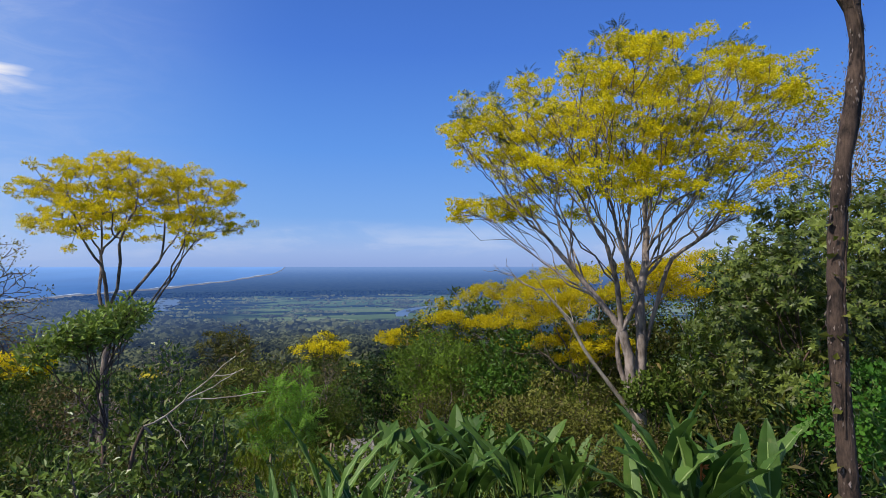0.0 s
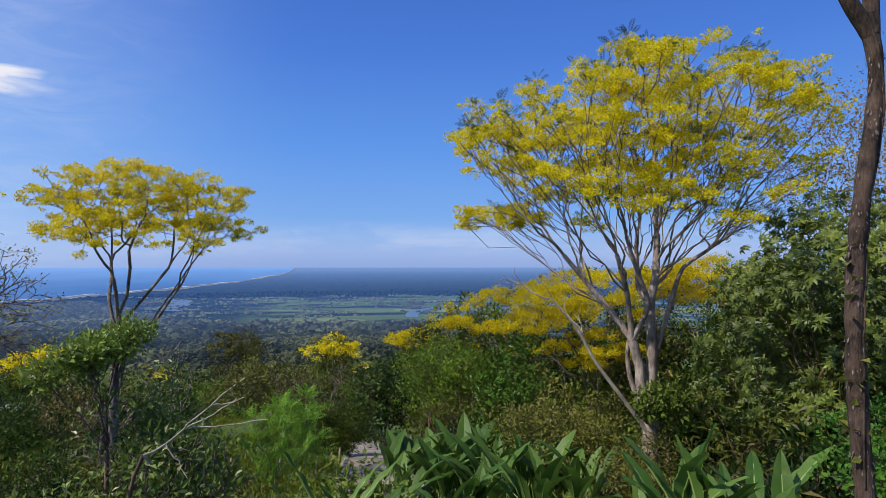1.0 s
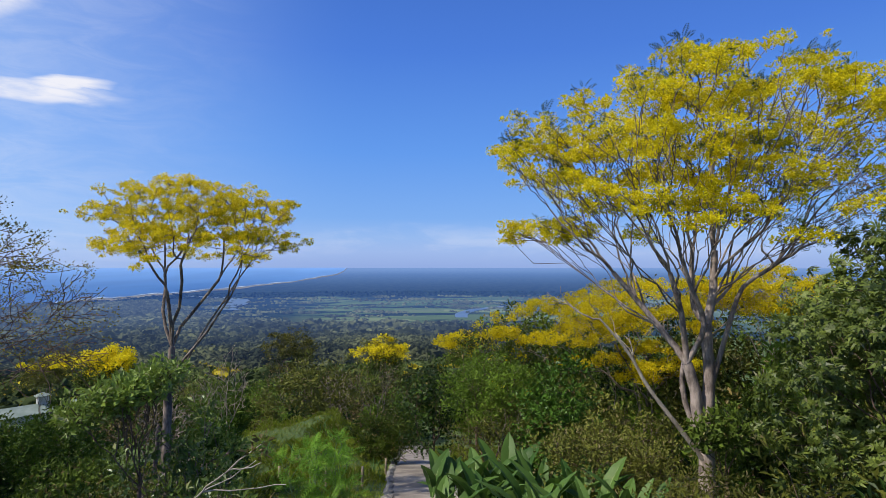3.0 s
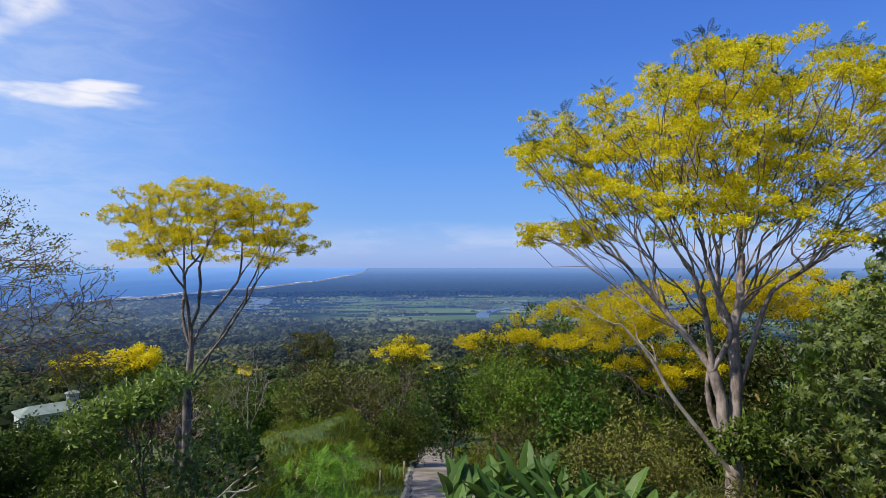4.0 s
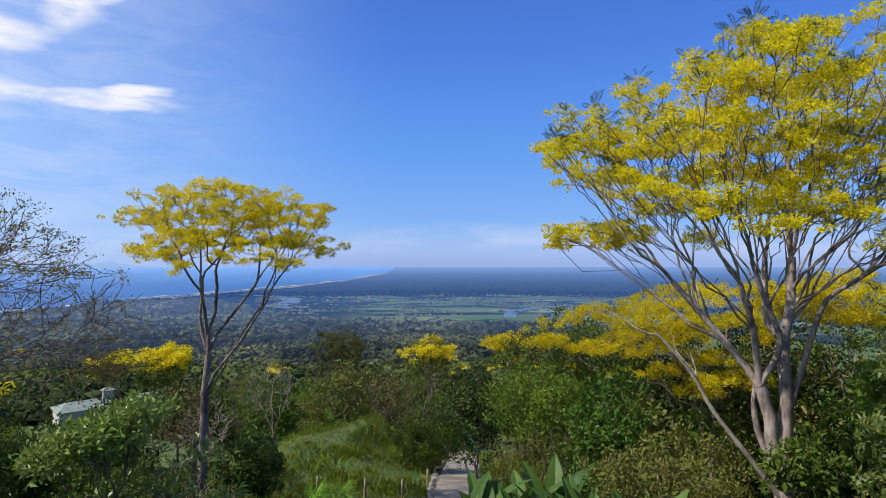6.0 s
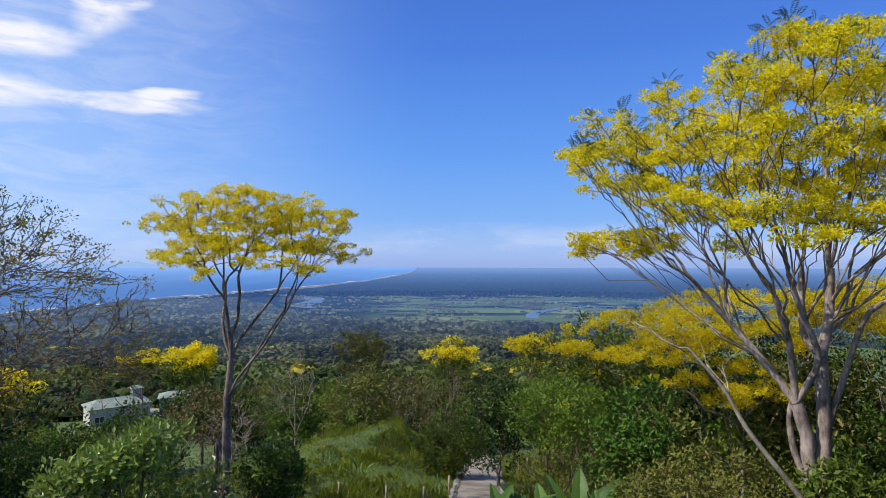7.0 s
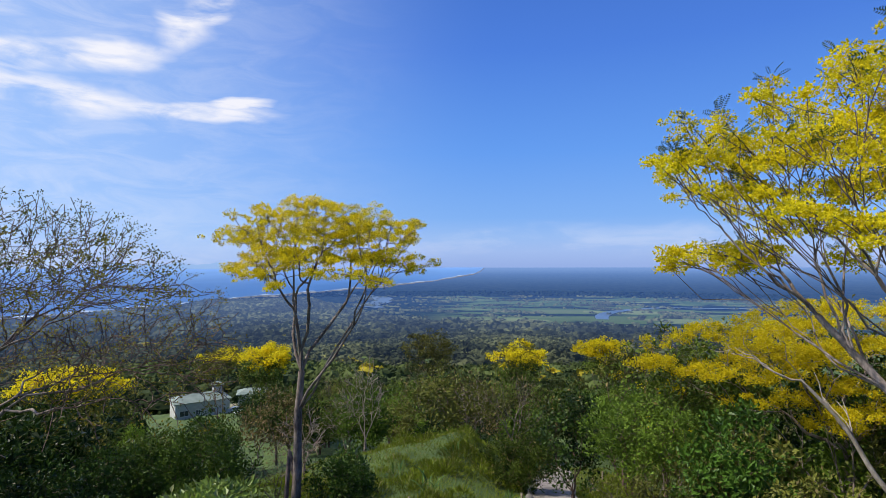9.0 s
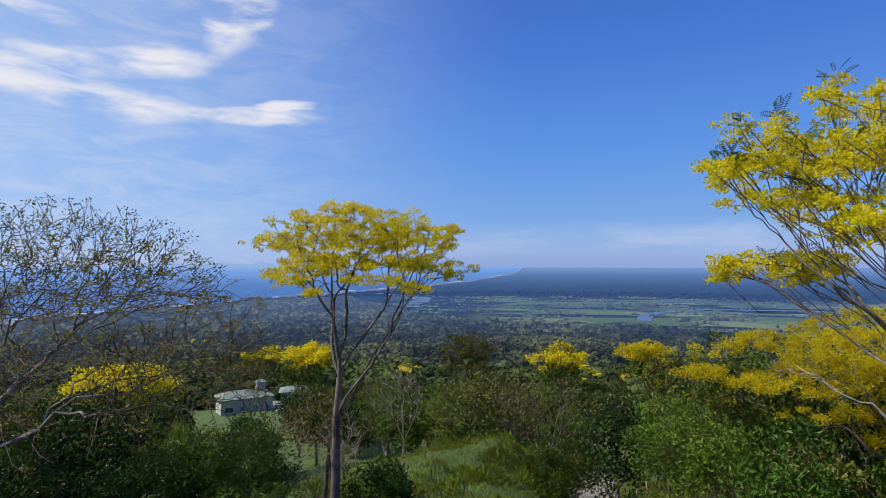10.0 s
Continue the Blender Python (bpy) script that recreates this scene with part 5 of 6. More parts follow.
ang = tr.uniform(0, 2 * math.pi, k)
out = np.stack([np.cos(ang), np.sin(ang), np.zeros(k)], 1)
places = line[pick] + out * rad[pick][:, None] * 0.98 + tr.normal(size=(k, 3)) * np.array((0, 0, 0.06))
scatter(geo, leaf(0.35, -0.1), places, unit(np.array((0, 0, -1.0)) + out * 0.10 + tr.normal(size=(k, 3)) * 0.12), out, tr.uniform(0.012, 0.032, k))
part("bark_flake", geo, BARK_TWIG, trunk_root, "curling flakes of pale bark", kind="stuff")
geo = Geo()
low = tr.integers(0, 24, 110)
ang = tr.uniform(0, 2 * math.pi, 110)
out = np.stack([np.cos(ang), np.sin(ang), np.zeros(110)], 1)
scatter(geo, ROUND, line[low] + out * rad[low][:, None], unit(out + tr.normal(size=(110, 3)) * 0.5), directions(tr, 110, up=0.8), tr.uniform(0.03, 0.06, 110))
part("creeper", geo, LEAF_OLIVE, trunk_root, "small creeper leaves on the bark", kind="stuff")
shrub("shrub", "bright emerald shrub with rounded leaves behind a trunk", "shrub", foot(2.85, 3.95), rngs(61), 80, 0.45, 0.36, 0.36, 2.25, LEAF_LUSH, ROUND, 40, 0.10, 0.034, STEM, 0.02, 1.0, up=1.0)

# ---- broad-bladed plants ----


def blade_mesh(rng, length, width, stalk, bow):
    """A long paddle leaf on its stalk, folded along the midrib, tilted edges, a few tears."""
    geo = Geo()
    n = 12
    s = np.linspace(0, 1, n + 1)
    spine = np.stack([0 * s, bow * length * s**2, stalk + length * (s - 0.25 * bow * s**2)], 1)
    w = width * 0.5 * np.sin(np.pi * np.clip(s * 0.94 + 0.05, 0, 1)) ** 0.75 * (1 + 0.02 * np.sin(s * 9))
    for side in (-1, 1):
        edge = spine + np.stack([side * w, -0.35 * w + 0.012 * np.sin(s * 25 + side), 0 * w + 0.05 * w], 1)
        half_way = (spine + edge) / 2 + np.array((0, -0.02 * width, 0))
        v = np.concatenate([spine, half_way, edge])
        f = []
        for i in range(n):
            f.append((i, i + 1, n + 2 + i, n + 1 + i))
            f.append((n + 1 + i, n + 2 + i, 2 * n + 3 + i, 2 * n + 2 + i))
        geo.add(v, f)
    tube(geo, np.concatenate([[(0, -0.04 * stalk, 0)], spine[:-1:3]]), np.linspace(0.016, 0.005, 5), 5)
    me = geo.mesh("leaf", True)
    ribs = len(geo.f[-1])
    index = np.zeros(len(me.polygons), dtype=np.int32)
    index[-ribs:] = 1
    me.materials.append(LEAF_BLADE)
    me.materials.append(RIB)
    me.polygons.foreach_set("material_index", index)
    return me


RIB = plain("pale_green_midrib", (0.13, 0.21, 0.05), (0.20, 0.28, 0.08), 6.0, 0.5)
brng = rngs(70)
BLADES = [blade_mesh(brng, brng.uniform(0.85, 1.15), brng.uniform(0.12, 0.17), brng.uniform(0.55, 0.9), brng.uniform(0.08, 0.5)) for _ in range(6)]
WIDE = [blade_mesh(brng, brng.uniform(1.0, 1.3), brng.uniform(0.26, 0.34), brng.uniform(0.4, 0.7), brng.uniform(0.1, 0.55)) for _ in range(6)]
NARROWS = [blade_mesh(brng, brng.uniform(0.55, 0.8), brng.uniform(0.06, 0.10), brng.uniform(0.10, 0.25), brng.uniform(0.1, 0.6)) for _ in range(6)]
BRACT = plain("orange_bract", (0.38, 0.07, 0.015), (0.55, 0.17, 0.03), 9.0, 0.5)


def blade_clump(place, rng, count, size, meshes, label, bracts=0, lift=0.0, lean=30):
    root = thing("broad_leaf_plant", label, "plant", place, 0, "broad-leaved plants")
    for i in range(count):
        ob = new("leaf", meshes[rng.integers(len(meshes))])
        ob.parent = root
        turn, tilt = rng.uniform(0, 360), abs(rng.normal(0, 1)) * lean + 5
        s = size * rng.uniform(0.75, 1.12)
        ob.matrix_basis = pose(rng.normal() * 0.16, rng.normal() * 0.16, lift * rng.uniform(0.8, 1.05) - 0.05, 0, 0, turn) @ pose(0, 0, 0, -min(tilt, 68), 0, rng.uniform(-25, 25)) @ Matrix.Diagonal((s, s, s, 1))
    if lift:
        for i in range(5):
            stalk = Geo()
            p = np.array((rng.normal() * 0.12, rng.normal() * 0.12, 0))
            tube(stalk, [p - np.array((0, 0, 0.2)), p + np.array((0.02, 0, lift * 0.5)), p * 0.9 + np.array((0, 0, lift * 1.15))], (0.035, 0.032, 0.022), 7)
            part("stalk", stalk, STEM, root, "", True)
    for i in range(bracts):
        geo = Geo()
        p = np.array((rng.normal() * 0.2, rng.normal() * 0.2, 0))
        h = rng.uniform(0.9, 1.2) * size + lift * 0.35
        tube(geo, [p, p + (0.02, 0, h * 0.6), p + (0.05, 0.02, h)], (0.012, 0.01, 0.008), 5)
        d = directions(rng, 9, up=0.4)
        scatter(geo, leaf(0.4), p + np.array((0.05, 0.02, h)) + d * 0.02 - np.array((0, 0, 0.10)) * rng.random((9, 1)), d, directions(rng, 9), 0.055)
        part("flower_spike", geo, BRACT, root, "orange flower bracts")
    return root


PADDLES = [blade_mesh(brng, brng.uniform(0.62, 0.85), brng.uniform(0.13, 0.17), brng.uniform(0.10, 0.25), brng.uniform(0.05, 0.45)) for _ in range(8)]
for i, (x, y, count, size, lift) in enumerate(((2.02, 4.75, 22, 1.12, 1.36), (2.48, 4.85, 14, 1.05, 1.36), (1.72, 5.0, 9, 0.9, 0.95), (2.85, 5.1, 8, 0.95, 1.1))):
    blade_clump(foot(x, y), rngs(200 + i), count, size, PADDLES, "clump of large paddle-shaped glossy leaves", 1, lift, 27)
for i, (x, y, count, size) in enumerate(((-0.9, 14.4, 13, 1.1), (-0.1, 15.0, 14, 1.2), (0.8, 15.1, 14, 1.25), (1.4, 14.0, 12, 1.1), (2.3, 13.4, 12, 1.05), (0.2, 13.3, 11, 1.0), (1.2, 12.2, 11, 1.0), (2.9, 12.0, 10, 1.0), (-0.7, 12.6, 9, 0.9), (-1.45, 10.4, 9, 0.62), (-0.8, 10.7, 9, 0.66), (1.9, 11.0, 10, 0.9), (0.6, 11.0, 10, 0.85))):
    blade_clump(foot(x, y), rngs(220 + i), count + 2, size, WIDE, "tall clump of banana-like green leaves", lean=20)
for i, (x, y, count, size, lift, lean) in enumerate(((-1.35, 4.3, 9, 0.95, 1.0, 46), (-0.42, 4.6, 9, 1.0, 1.2, 40), (-2.0, 4.5, 8, 0.85, 1.05, 46), (0.25, 4.6, 7, 0.85, 0.8, 46), (-0.15, 5.1, 7, 0.95, 1.2, 40), (-0.9, 5.0, 9, 0.95, 1.05, 44))):
    blade_clump(foot(x, y), rngs(240 + i), count, size, NARROWS, "tangle of strap-like green leaves and stalks", 0, lift, lean)

# ---- rough lawn ----


def lawn():
    rng = rngs(300)
    tuft = np.array([(-0.035, 0, 0), (0.035, 0, 0), (0.03, 0.6, 0.08), (0.0, 1, -0.05), (-0.03, 0.6, 0.08)])
    shape = (tuft, np.array([(0, 1, 2, 3, 4)]))
    geo = Geo()
    spots = []
    for _ in range(560):
        x, y = rng.uniform(-17, 0.5), rng.uniform(16, 48)
        if noise.noise((x * 0.22, y * 0.22, 5.0)) < -0.12:
            continue
        if abs(x - path_x(y)) < 1.5:
            continue
        spots.append((x, y, rng.uniform(0.4, 1.05)))
    for x, y, s in spots:
        n = int(240 * s)
        o = rng.normal(size=(n, 2)) * s * 0.42
        px, py = x + o[:, 0], y + o[:, 1]
        pz = np.array([ground_z(a, b) for a, b in zip(px, py)]) + 0.48 * s * np.exp(-(o**2).sum(1) / (s * s * 0.3))
        d = unit(np.stack([o[:, 0] / s, o[:, 1] / s, np.full(n, 0.8)], 1) + rng.normal(size=(n, 3)) * 0.3)
        scatter(geo, shape, np.stack([px, py, pz - 0.05], 1), d, directions(rng, n), rng.uniform(0.16, 0.32, n) * (0.6 + 0.5 * s))
    n = 110000
    px, py = rng.uniform(-20, 3, n), rng.uniform(13, 50, n)
    ok = np.array([abs(a - path_x(b)) > 1.15 for a, b in zip(px, py)])
    px, py = px[ok], py[ok]
    pz = np.array([ground_z(a, b) for a, b in zip(px, py)])
    scatter(geo, shape, np.stack([px, py, pz - 0.03], 1), directions(rng, len(px), up=1.6), directions(rng, len(px)), rng.uniform(0.10, 0.22, len(px)))
    ob = new("grass", geo.mesh("grass"))
    ob.data.materials.append(GRASS)
    tagged(ob, "long tufted green grass on uneven mounds", "grass", kind="stuff")


lawn()

# ---- trees and shrubs of the middle distance ----
MID_GROUP = "trees on the slope"
kinds = []


def kind_of(name, label, category, *args, **kw):
    kinds.append(shrub(name, label, category, *args, group=MID_GROUP, light=True, out=1.7, inner=0.62, **kw))


kind_of("small_tree", "round green tree of the hillside wood", "tree", foot(-30, 55), rngs(400), 90, 2.3, 2.2, 1.9, 3.2, LEAF_MID, BROAD, 25, 0.62, 0.29, BARK_DARK, 0.10, 1.0)
kind_of("small_tree", "dark rounded tree with dense leaves", "tree", foot(-22, 60), rngs(401), 90, 2.2, 2.3, 1.8, 2.8, LEAF_DARK, BROAD, 25, 0.62, 0.29, BARK_DARK, 0.10, 0.8)
kind_of("small_tree", "olive green spreading tree on the slope", "tree", foot(-36, 62), rngs(402), 90, 2.9, 2.8, 1.4, 3.6, LEAF_OLIVE, BROAD, 30, 0.62, 0.25, BARK_TWIG, 0.10, 1.5)
kind_of("shrub", "low dark bush on the slope", "shrub", foot(-17, 50), rngs(403), 80, 1.8, 1.7, 1.1, 1.2, LEAF_DARK, BROAD, 30, 0.5, 0.23, BARK_DARK, 0.06)
kind_of("shrub", "mixed green bush with narrow leaves", "shrub", foot(-14, 48), rngs(404), 80, 1.7, 1.8, 1.2, 1.3, LEAF_MID, BROAD, 30, 0.5, 0.22, BARK_DARK, 0.06)
kind_of("bare_tree", "leafless grey-brown tree with fine twigs", "tree", foot(-26, 52), rngs(405), 110, 2.0, 2.0, 1.8, 3.6, LEAF_DRY, NARROW, 2, 0.3, 0.2, BARK_TWIG, 0.10, 0.9)
kind_of("small_tree", "light green leafy hillside tree", "tree", foot(-9, 52), rngs(406), 90, 2.1, 2.1, 1.7, 2.9, LEAF_FRESH, BROAD, 24, 0.55, 0.3, BARK_DARK, 0.09, 1.0)
kind_of("small_tree", "brownish half-dry tree on the slope", "tree", foot(-19, 66), rngs(407), 110, 2.3, 2.2, 1.6, 3.0, LEAF_DRY, BROAD, 12, 0.5, 0.26, BARK_TWIG, 0.09, 1.2)


def plant_slope():
    rng = rngs(500)
    spots = []
    tries = 0
    while len(spots) < 250 and tries < 60000:
        tries += 1
        a = rng.uniform(-68, 34)
        r = 20 + 102 * rng.random() ** 0.62
        x, y = r * math.sin(radians(a)), r * math.cos(radians(a))
        if -17 < x < 1.0 and y < 46 or x > -8 and y < 24 or (-18 < x < -6 and y < 24):
            continue
        if -47 < a < -35.5 and 56 < r < 175 or (-30 < x < -17 and 36 < y < 50 and rng.random() < 0.7):
            continue
        gap = 1.9 + r * 0.024
        if any((x - p) ** 2 + (y - q) ** 2 < gap * gap for p, q, *_ in spots):
            continue
        spots.append((x, y, a, r))
    weights = np.array((2.8, 2.4, 1.8, 1.4, 2.0, 2.3, 1.5, 1.0))
    for x, y, a, r in spots:
        p = weights.copy()
        if r < 48:
            p *= np.array((0.6, 0.5, 0.5, 1.6, 2, 1.0, 0.7, 0.8))
        i = rng.choice(len(kinds), p=p / p.sum())
        s = rng.uniform(0.75, 1.35) * (0.72 + min(r, 110) * 0.0062)
        if i in (3, 4) and r > 55:
            s *= 1.5
        if -47 < a < -35.5:
            s *= 0.55 if r < 45 else 0.36
        m = pose(x, y, ground_z(x, y) - 0.1, 0, 0, rng.uniform(0, 360)) @ Matrix.Diagonal((s * rng.uniform(0.9, 1.2), s, s * rng.uniform(0.85, 1.15), 1))
        copy_thing(kinds[i], m)


plant_slope()

# flowering crowns far down the slope
FLOWERING = ((-62.0, 89.6, -9.4, 4.9, 2.5, "dome of golden blossom above green leaves"), (-98.0, 120.4, -15.6, 6.0, 2.0, "dull yellow flowering crown in the wood"),
             (-6.3, 117.8, -8.8, 4.6, 1.7, "bright yellow flowering crown on the slope"), (-53.3, 45.2, -4.7, 5.4, 1.9, "golden flowering crown seen through bare twigs"),
             (-20.9, 110.0, -9.8, 5.2, 2.6, "half-bare tree with yellow blossom on one side"), (-45.0, 127.0, -11.2, 6.6, 3.2, "olive yellow rounded crown in the wood"))
for i, (x, y, z, r, h, label) in enumerate(FLOWERING):
    base = foot(x, y)
    shrub("flowering_tree", label, "tree", base, rngs(600 + i), 110, r, r * 0.9, h, z - base[2], LEAF_MOSS, BROAD, 36, 0.9, 0.42, BARK_TWIG, 0.15, max(1.5, (z - base[2]) * 0.35), flower=((0.9, 0.35, 0.9, 0.9, 0.6, 0.0)[i], GOLD, 60, 0.24), flat=0.6, group="flowering trees on the slope")
    shrub("small_tree", "green tree standing below a flowering crown", "tree", foot(x + 1, y - 3), rngs(620 + i), 90, r * 0.85, r * 0.7, h * 0.9, max(1.8, z - base[2] - 3.2), LEAF_OLIVE if i % 2 else LEAF_MID, BROAD, 24, 0.8, 0.45, BARK_DARK, 0.12, 1.5, group=MID_GROUP)

# ---- house and cars down the slope ----
WALL = plain("white_render", (0.36, 0.36, 0.34), (0.50, 0.49, 0.47), 0.6, 0.85)
ROOF = plain("pale_green_roof", (0.13, 0.17, 0.14), (0.23, 0.27, 0.23), 0.5, 0.7)
PANE = plain("dark_window_glass", (0.02, 0.025, 0.03), (0.05, 0.06, 0.07), 1.0, 0.15)
TRIM = plain("white_trim", (0.70, 0.70, 0.68), (0.82, 0.82, 0.80), 2.0, 0.6)
TYRE = plain("black_rubber", (0.015, 0.015, 0.015), (0.03, 0.03, 0.03), 9.0, 0.9)
PAINT_WHITE = plain("white_car_paint", (0.72, 0.72, 0.72), (0.82, 0.82, 0.82), 1.0, 0.25)
PAINT_DARK = plain("dark_car_paint", (0.03, 0.035, 0.04), (0.05, 0.055, 0.06), 1.0, 0.25)
GRAVEL = plain("gravel_yard", (0.16, 0.15, 0.08), (0.27, 0.24, 0.16), 0.4, 0.95, 0.03)


def block(geo, x0, y0, z0, x1, y1, z1, bevel=0.03):
    bm = bmesh.new()
    bmesh.ops.create_cube(bm, size=1.0)
    for v in bm.verts:
        v.co = Vector(((x0 + x1) / 2 + v.co.x * (x1 - x0), (y0 + y1) / 2 + v.co.y * (y1 - y0), (z0 + z1) / 2 + v.co.z * (z1 - z0)))
    if bevel:
        bmesh.ops.bevel(bm, geom=bm.edges[:], offset=bevel, segments=1, affect="EDGES")
    bm.verts.index_update()
    verts = [v.co[:] for v in bm.verts]
    for f in bm.faces:
        geo.add([verts[v.index] for v in f.verts], [tuple(range(len(f.verts)))])
    bm.free()
    return geo


def hip_roof(w, d, h, z, over=0.5, inset=2.2):
    """A hipped roof with eaves that have thickness."""
    geo = Geo()
    x, y = w / 2 + over, d / 2 + over
    v = [(-x, -y, z), (x, -y, z), (x, y, z), (-x, y, z), (-x, -y, z + 0.15), (x, -y, z + 0.15), (x, y, z + 0.15), (-x, y, z + 0.15), (-x + inset + over, 0, z + h), (x - inset - over, 0, z + h)]
    geo.add(v, [(3, 2, 1, 0), (0, 1, 5, 4), (1, 2, 6, 5), (2, 3, 7, 6), (3, 0, 4, 7), (4, 5, 9, 8), (6, 7, 8, 9)])
    geo.f.append(np.array([(5, 6, 9), (7, 4, 8)], dtype=np.int32))
    return geo


def window(parent, x, y, z, w, h):
    frame_geo = Geo()
    for a, b, c, d in ((-w / 2, 0, -w / 2 + 0.08, h), (w / 2 - 0.08, 0, w / 2, h), (-w / 2, 0, w / 2, 0.08), (-w / 2, h - 0.08, w / 2, h), (-0.03, 0, 0.03, h)):
        block(frame_geo, x + a, y - 0.08, z + b, x + c, y - 0.01, z + d, 0)
    win = part("window", frame_geo, TRIM, parent)
    part("pane", block(Geo(), x - w / 2 + 0.05, y - 0.04, z + 0.05, x + w / 2 - 0.05, y + 0.02, z + h - 0.05, 0), PANE, win)


def walls(w, d, h, openings):
    """Four walls 0.25 m thick with real openings in the front. openings: (x, z, width, height)."""
    geo = Geo()
    t = 0.25
    block(geo, -w / 2, d / 2 - t, -4, w / 2, d / 2, h, 0)
    block(geo, -w / 2, -d / 2 + t, -4, -w / 2 + t, d / 2 - t, h, 0)
    block(geo, w / 2 - t, -d / 2 + t, -4, w / 2, d / 2 - t, h, 0)
    x = -w / 2
    for ox, oz, ow, oh in sorted(openings):
        block(geo, x, -d / 2, -4, ox - ow / 2, -d / 2 + t, h, 0)
        block(geo, ox - ow / 2, -d / 2, -4, ox + ow / 2, -d / 2 + t, oz, 0)
        block(geo, ox - ow / 2, -d / 2, oz + oh, ox + ow / 2, -d / 2 + t, h, 0)
        x = ox + ow / 2
    block(geo, x, -d / 2, -4, w / 2, -d / 2 + t, h, 0)
    return geo


def house(place, turn, w, d, h, roof_h, openings, label, cupola=None):
    root = thing("house", label, "house", place, turn, "houses down the slope")
    part("wall", walls(w, d, h, openings), WALL, root, "white rendered walls")
    part("roof", hip_roof(w, d, roof_h, h), ROOF, root, "pale greenish hipped roof")
    for ox, oz, ow, oh in openings:
        window(root, ox, -d / 2 + 0.12, oz, ow, oh)
    if cupola:
        cx, cz = cupola
        tower = part("turret", block(Geo(), cx - 1.1, -0.8, cz - 1.0, cx + 1.1, 1.2, cz + 0.9), WALL, root, "small white turret on the roof")
        cap = hip_roof(2.4, 2.2, 0.9, 0.0, 0.35, 1.0)
        ob = part("cap", cap, ROOF, tower)
        ob.location = (cx, 0.2, cz + 0.9)
    return root


def car(place, turn, mat, label):
    root = thing("car", label, "car", place, turn, "parked cars")
    prof = ((-2.2, 0.35), (2.15, 0.35), (2.2, 0.75), (1.35, 0.92), (0.75, 1.42), (-1.3, 1.45), (-2.1, 0.98), (-2.22, 0.7))
    geo = Geo()
    n = len(prof)
    v = [(x, -0.86 if z < 1.1 else -0.70, z) for x, z in prof] + [(x, 0.86 if z < 1.1 else 0.70, z) for x, z in prof]
    geo.add(v, [(i, (i + 1) % n, n + (i + 1) % n, n + i) for i in range(n)])
    geo.f.append(np.array([tuple(range(n))[::-1], tuple(range(n, 2 * n))], dtype=np.int32))
    body = part("body", geo, mat, root)
    glass = Geo()
    for s in (-1, 1):
        glass.add([(1.15, s * 0.855, 1.0), (0.68, s * 0.735, 1.36), (-1.2, s * 0.735, 1.38), (-1.75, s * 0.855, 1.02)], [(0, 1, 2, 3)])
    glass.add([(1.32, -0.75, 0.97), (1.32, 0.75, 0.97), (0.80, 0.66, 1.40), (0.80, -0.66, 1.40)], [(0, 1, 2, 3)])
    part("window", glass, PANE, body)
    for x in (-1.35, 1.35):
        for y in (-0.78, 0.78):
            wheel = Geo()
            tube(wheel, [(x, y - 0.12, 0.33), (x, y - 0.11, 0.33), (x, y + 0.11, 0.33), (x, y + 0.12, 0.33)], (0.05, 0.33, 0.33, 0.05), 14)
            part("wheel", wheel, TYRE, root)


HX, HY = -112.0, 127.0
face = math.degrees(math.atan2(-HX, HY))
hz = ground_z(HX, HY) + 0.2
across = np.array((math.cos(radians(face)), math.sin(radians(face))))


def by_house(u, v, dz=0.0):
    """A place u metres to the house's side and v metres in front of it."""
    p = np.array((HX, HY)) + across * u + np.array((across[1], -across[0])) * v
    return (p[0], p[1], hz + dz)


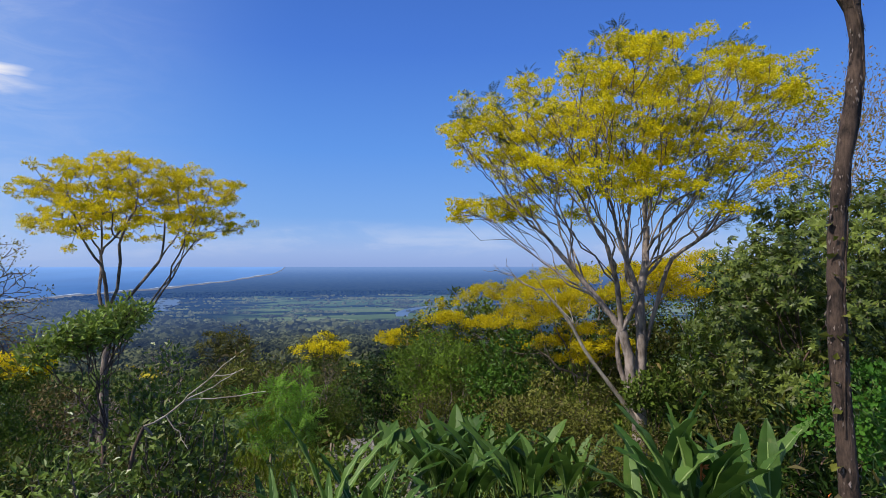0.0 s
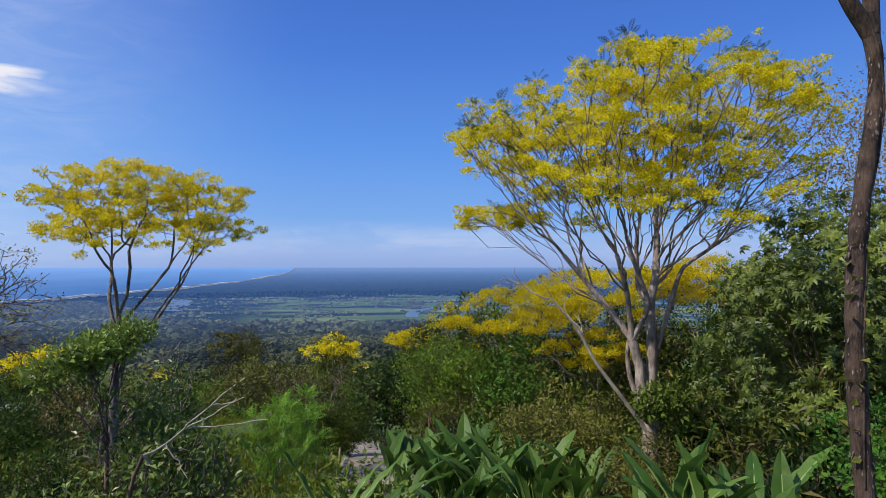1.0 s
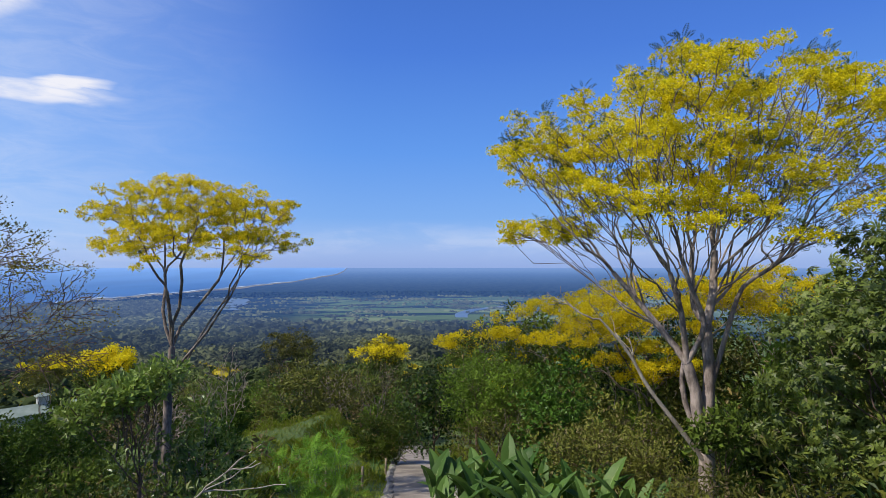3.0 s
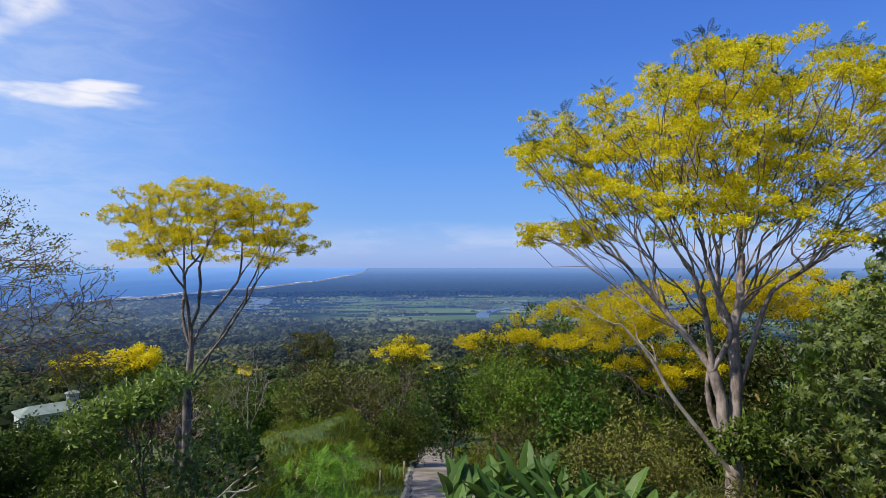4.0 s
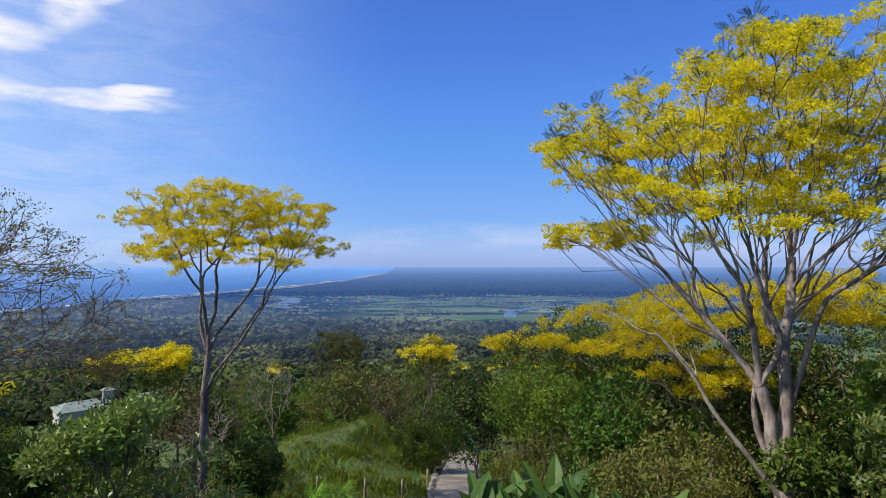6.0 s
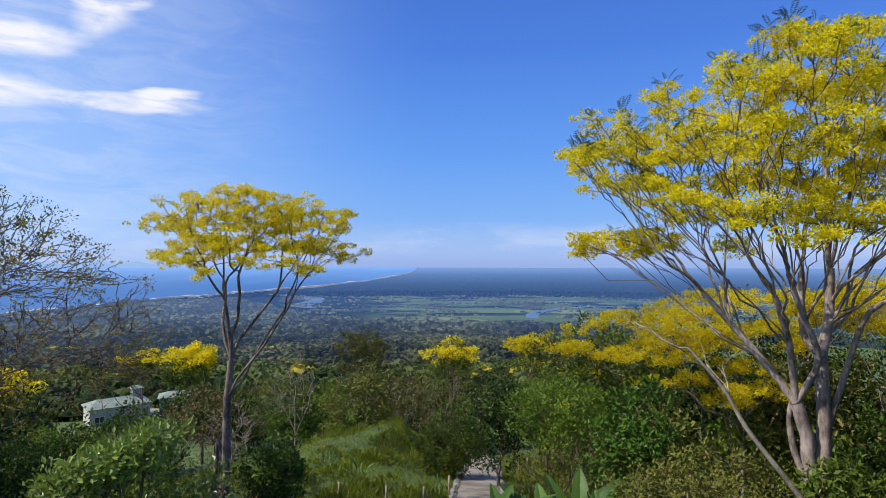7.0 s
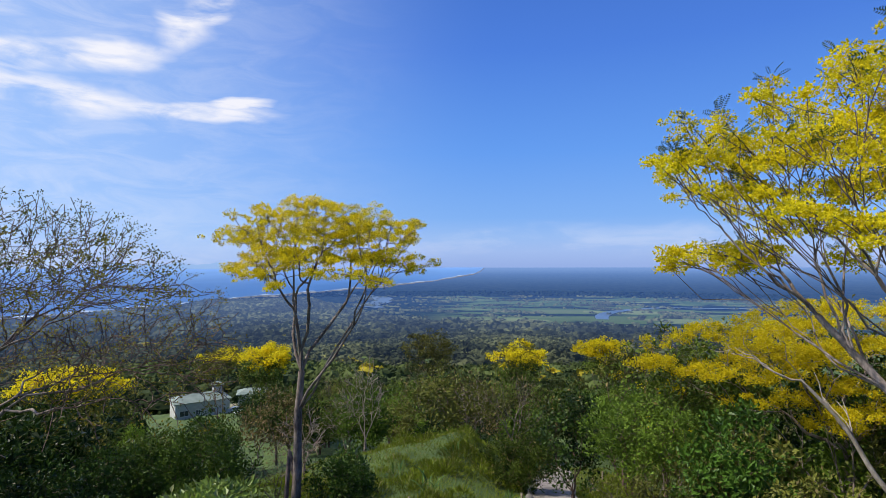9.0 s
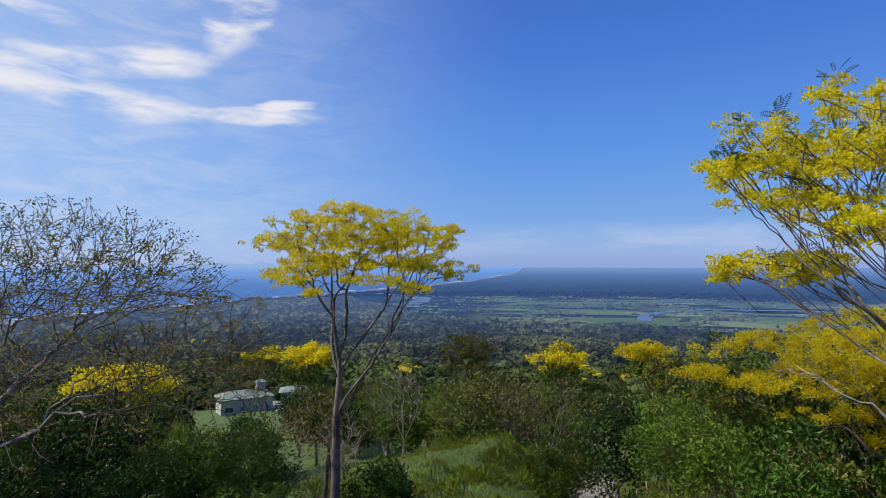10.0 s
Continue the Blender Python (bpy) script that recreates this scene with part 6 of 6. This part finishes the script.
yard = Geo()
count = 14
cells = [[by_house(-4 + 26 * i / count, -9 + 20 * j / count, 0.02) for j in range(count + 1)] for i in range(count + 1)]
yard.add([p for row in cells for p in row], [(i * (count + 1) + j, (i + 1) * (count + 1) + j, (i + 1) * (count + 1) + j + 1, i * (count + 1) + j + 1) for i in range(count) for j in range(count)])
low_edge = [by_house(-4 + 26 * i / count, 11, 0.02) for i in range(count + 1)]
yard.add(low_edge + [(x, y, z - 7) for x, y, z in low_edge], [(i, i + 1, count + 2 + i, count + 1 + i) for i in range(count)])
ob = new("yard", yard.mesh("yard"))
ob.data.materials.append(GRAVEL)
tagged(ob, "levelled gravel yard round a white house", "yard", kind="structure")
house(by_house(0.8, 0), face + 12, 13.5, 8, 4.2, 1.7, ((-4.6, 0.9, 2.2, 1.5), (-1.2, 0.9, 1.2, 1.4), (2.2, 0.9, 1.2, 1.4), (5.2, 0.0, 1.1, 2.1)), "white two-winged house with a pale hipped roof", (4.4, 6.6))
house(by_house(14.5, -3), face - 6, 7.5, 6, 4.2, 1.3, ((-1.6, 0.9, 1.2, 1.3), (1.6, 0.9, 1.2, 1.3)), "small white outbuilding with a pale roof")
car(by_house(11.2, 6.4), face + 8, PAINT_WHITE, "white car parked in the yard")
car(by_house(15.6, 5.4), face + 20, PAINT_DARK, "dark car parked by the outbuilding")
car(by_house(10.4, 1.5), face - 12, PAINT_WHITE, "white pickup-sized car beside the house")

# ---- small things on the lawn ----
POST = bark("weathered_post_wood", (0.16, 0.12, 0.08), (0.38, 0.30, 0.21), 9.0)
for x, y, h in ((-4.6, 22.6, 0.75), (-5.9, 22.2, 0.7), (-4.3, 25.8, 0.8), (-7.6, 21.9, 0.65), (-1.9, 39.0, 1.1), (-2.2, 35.5, 0.9)):
    root = thing("wooden_post", "short weathered wooden post standing in grass", "post", foot(x, y, 0.0), 0, "posts along the lawn")
    geo = Geo()
    tube(geo, [(0, 0, -0.3), (0.005, 0, h * 0.5), (0.01, 0.01, h), (0.01, 0.01, h + 0.012)], (0.05, 0.047, 0.045, 0.012), 8)
    part("shaft", geo, POST, root, "", True)
for i, (x, y, size) in enumerate(((-7.9, 25.0, 0.62), (-5.2, 27.5, 0.55), (-10.5, 27.5, 0.6), (-8.8, 31.0, 0.55), (-4.4, 24.0, 0.5))):
    blade_clump(foot(x, y), rngs(700 + i), 10, size, BLADES, "young broad-leaved plant growing in the lawn")
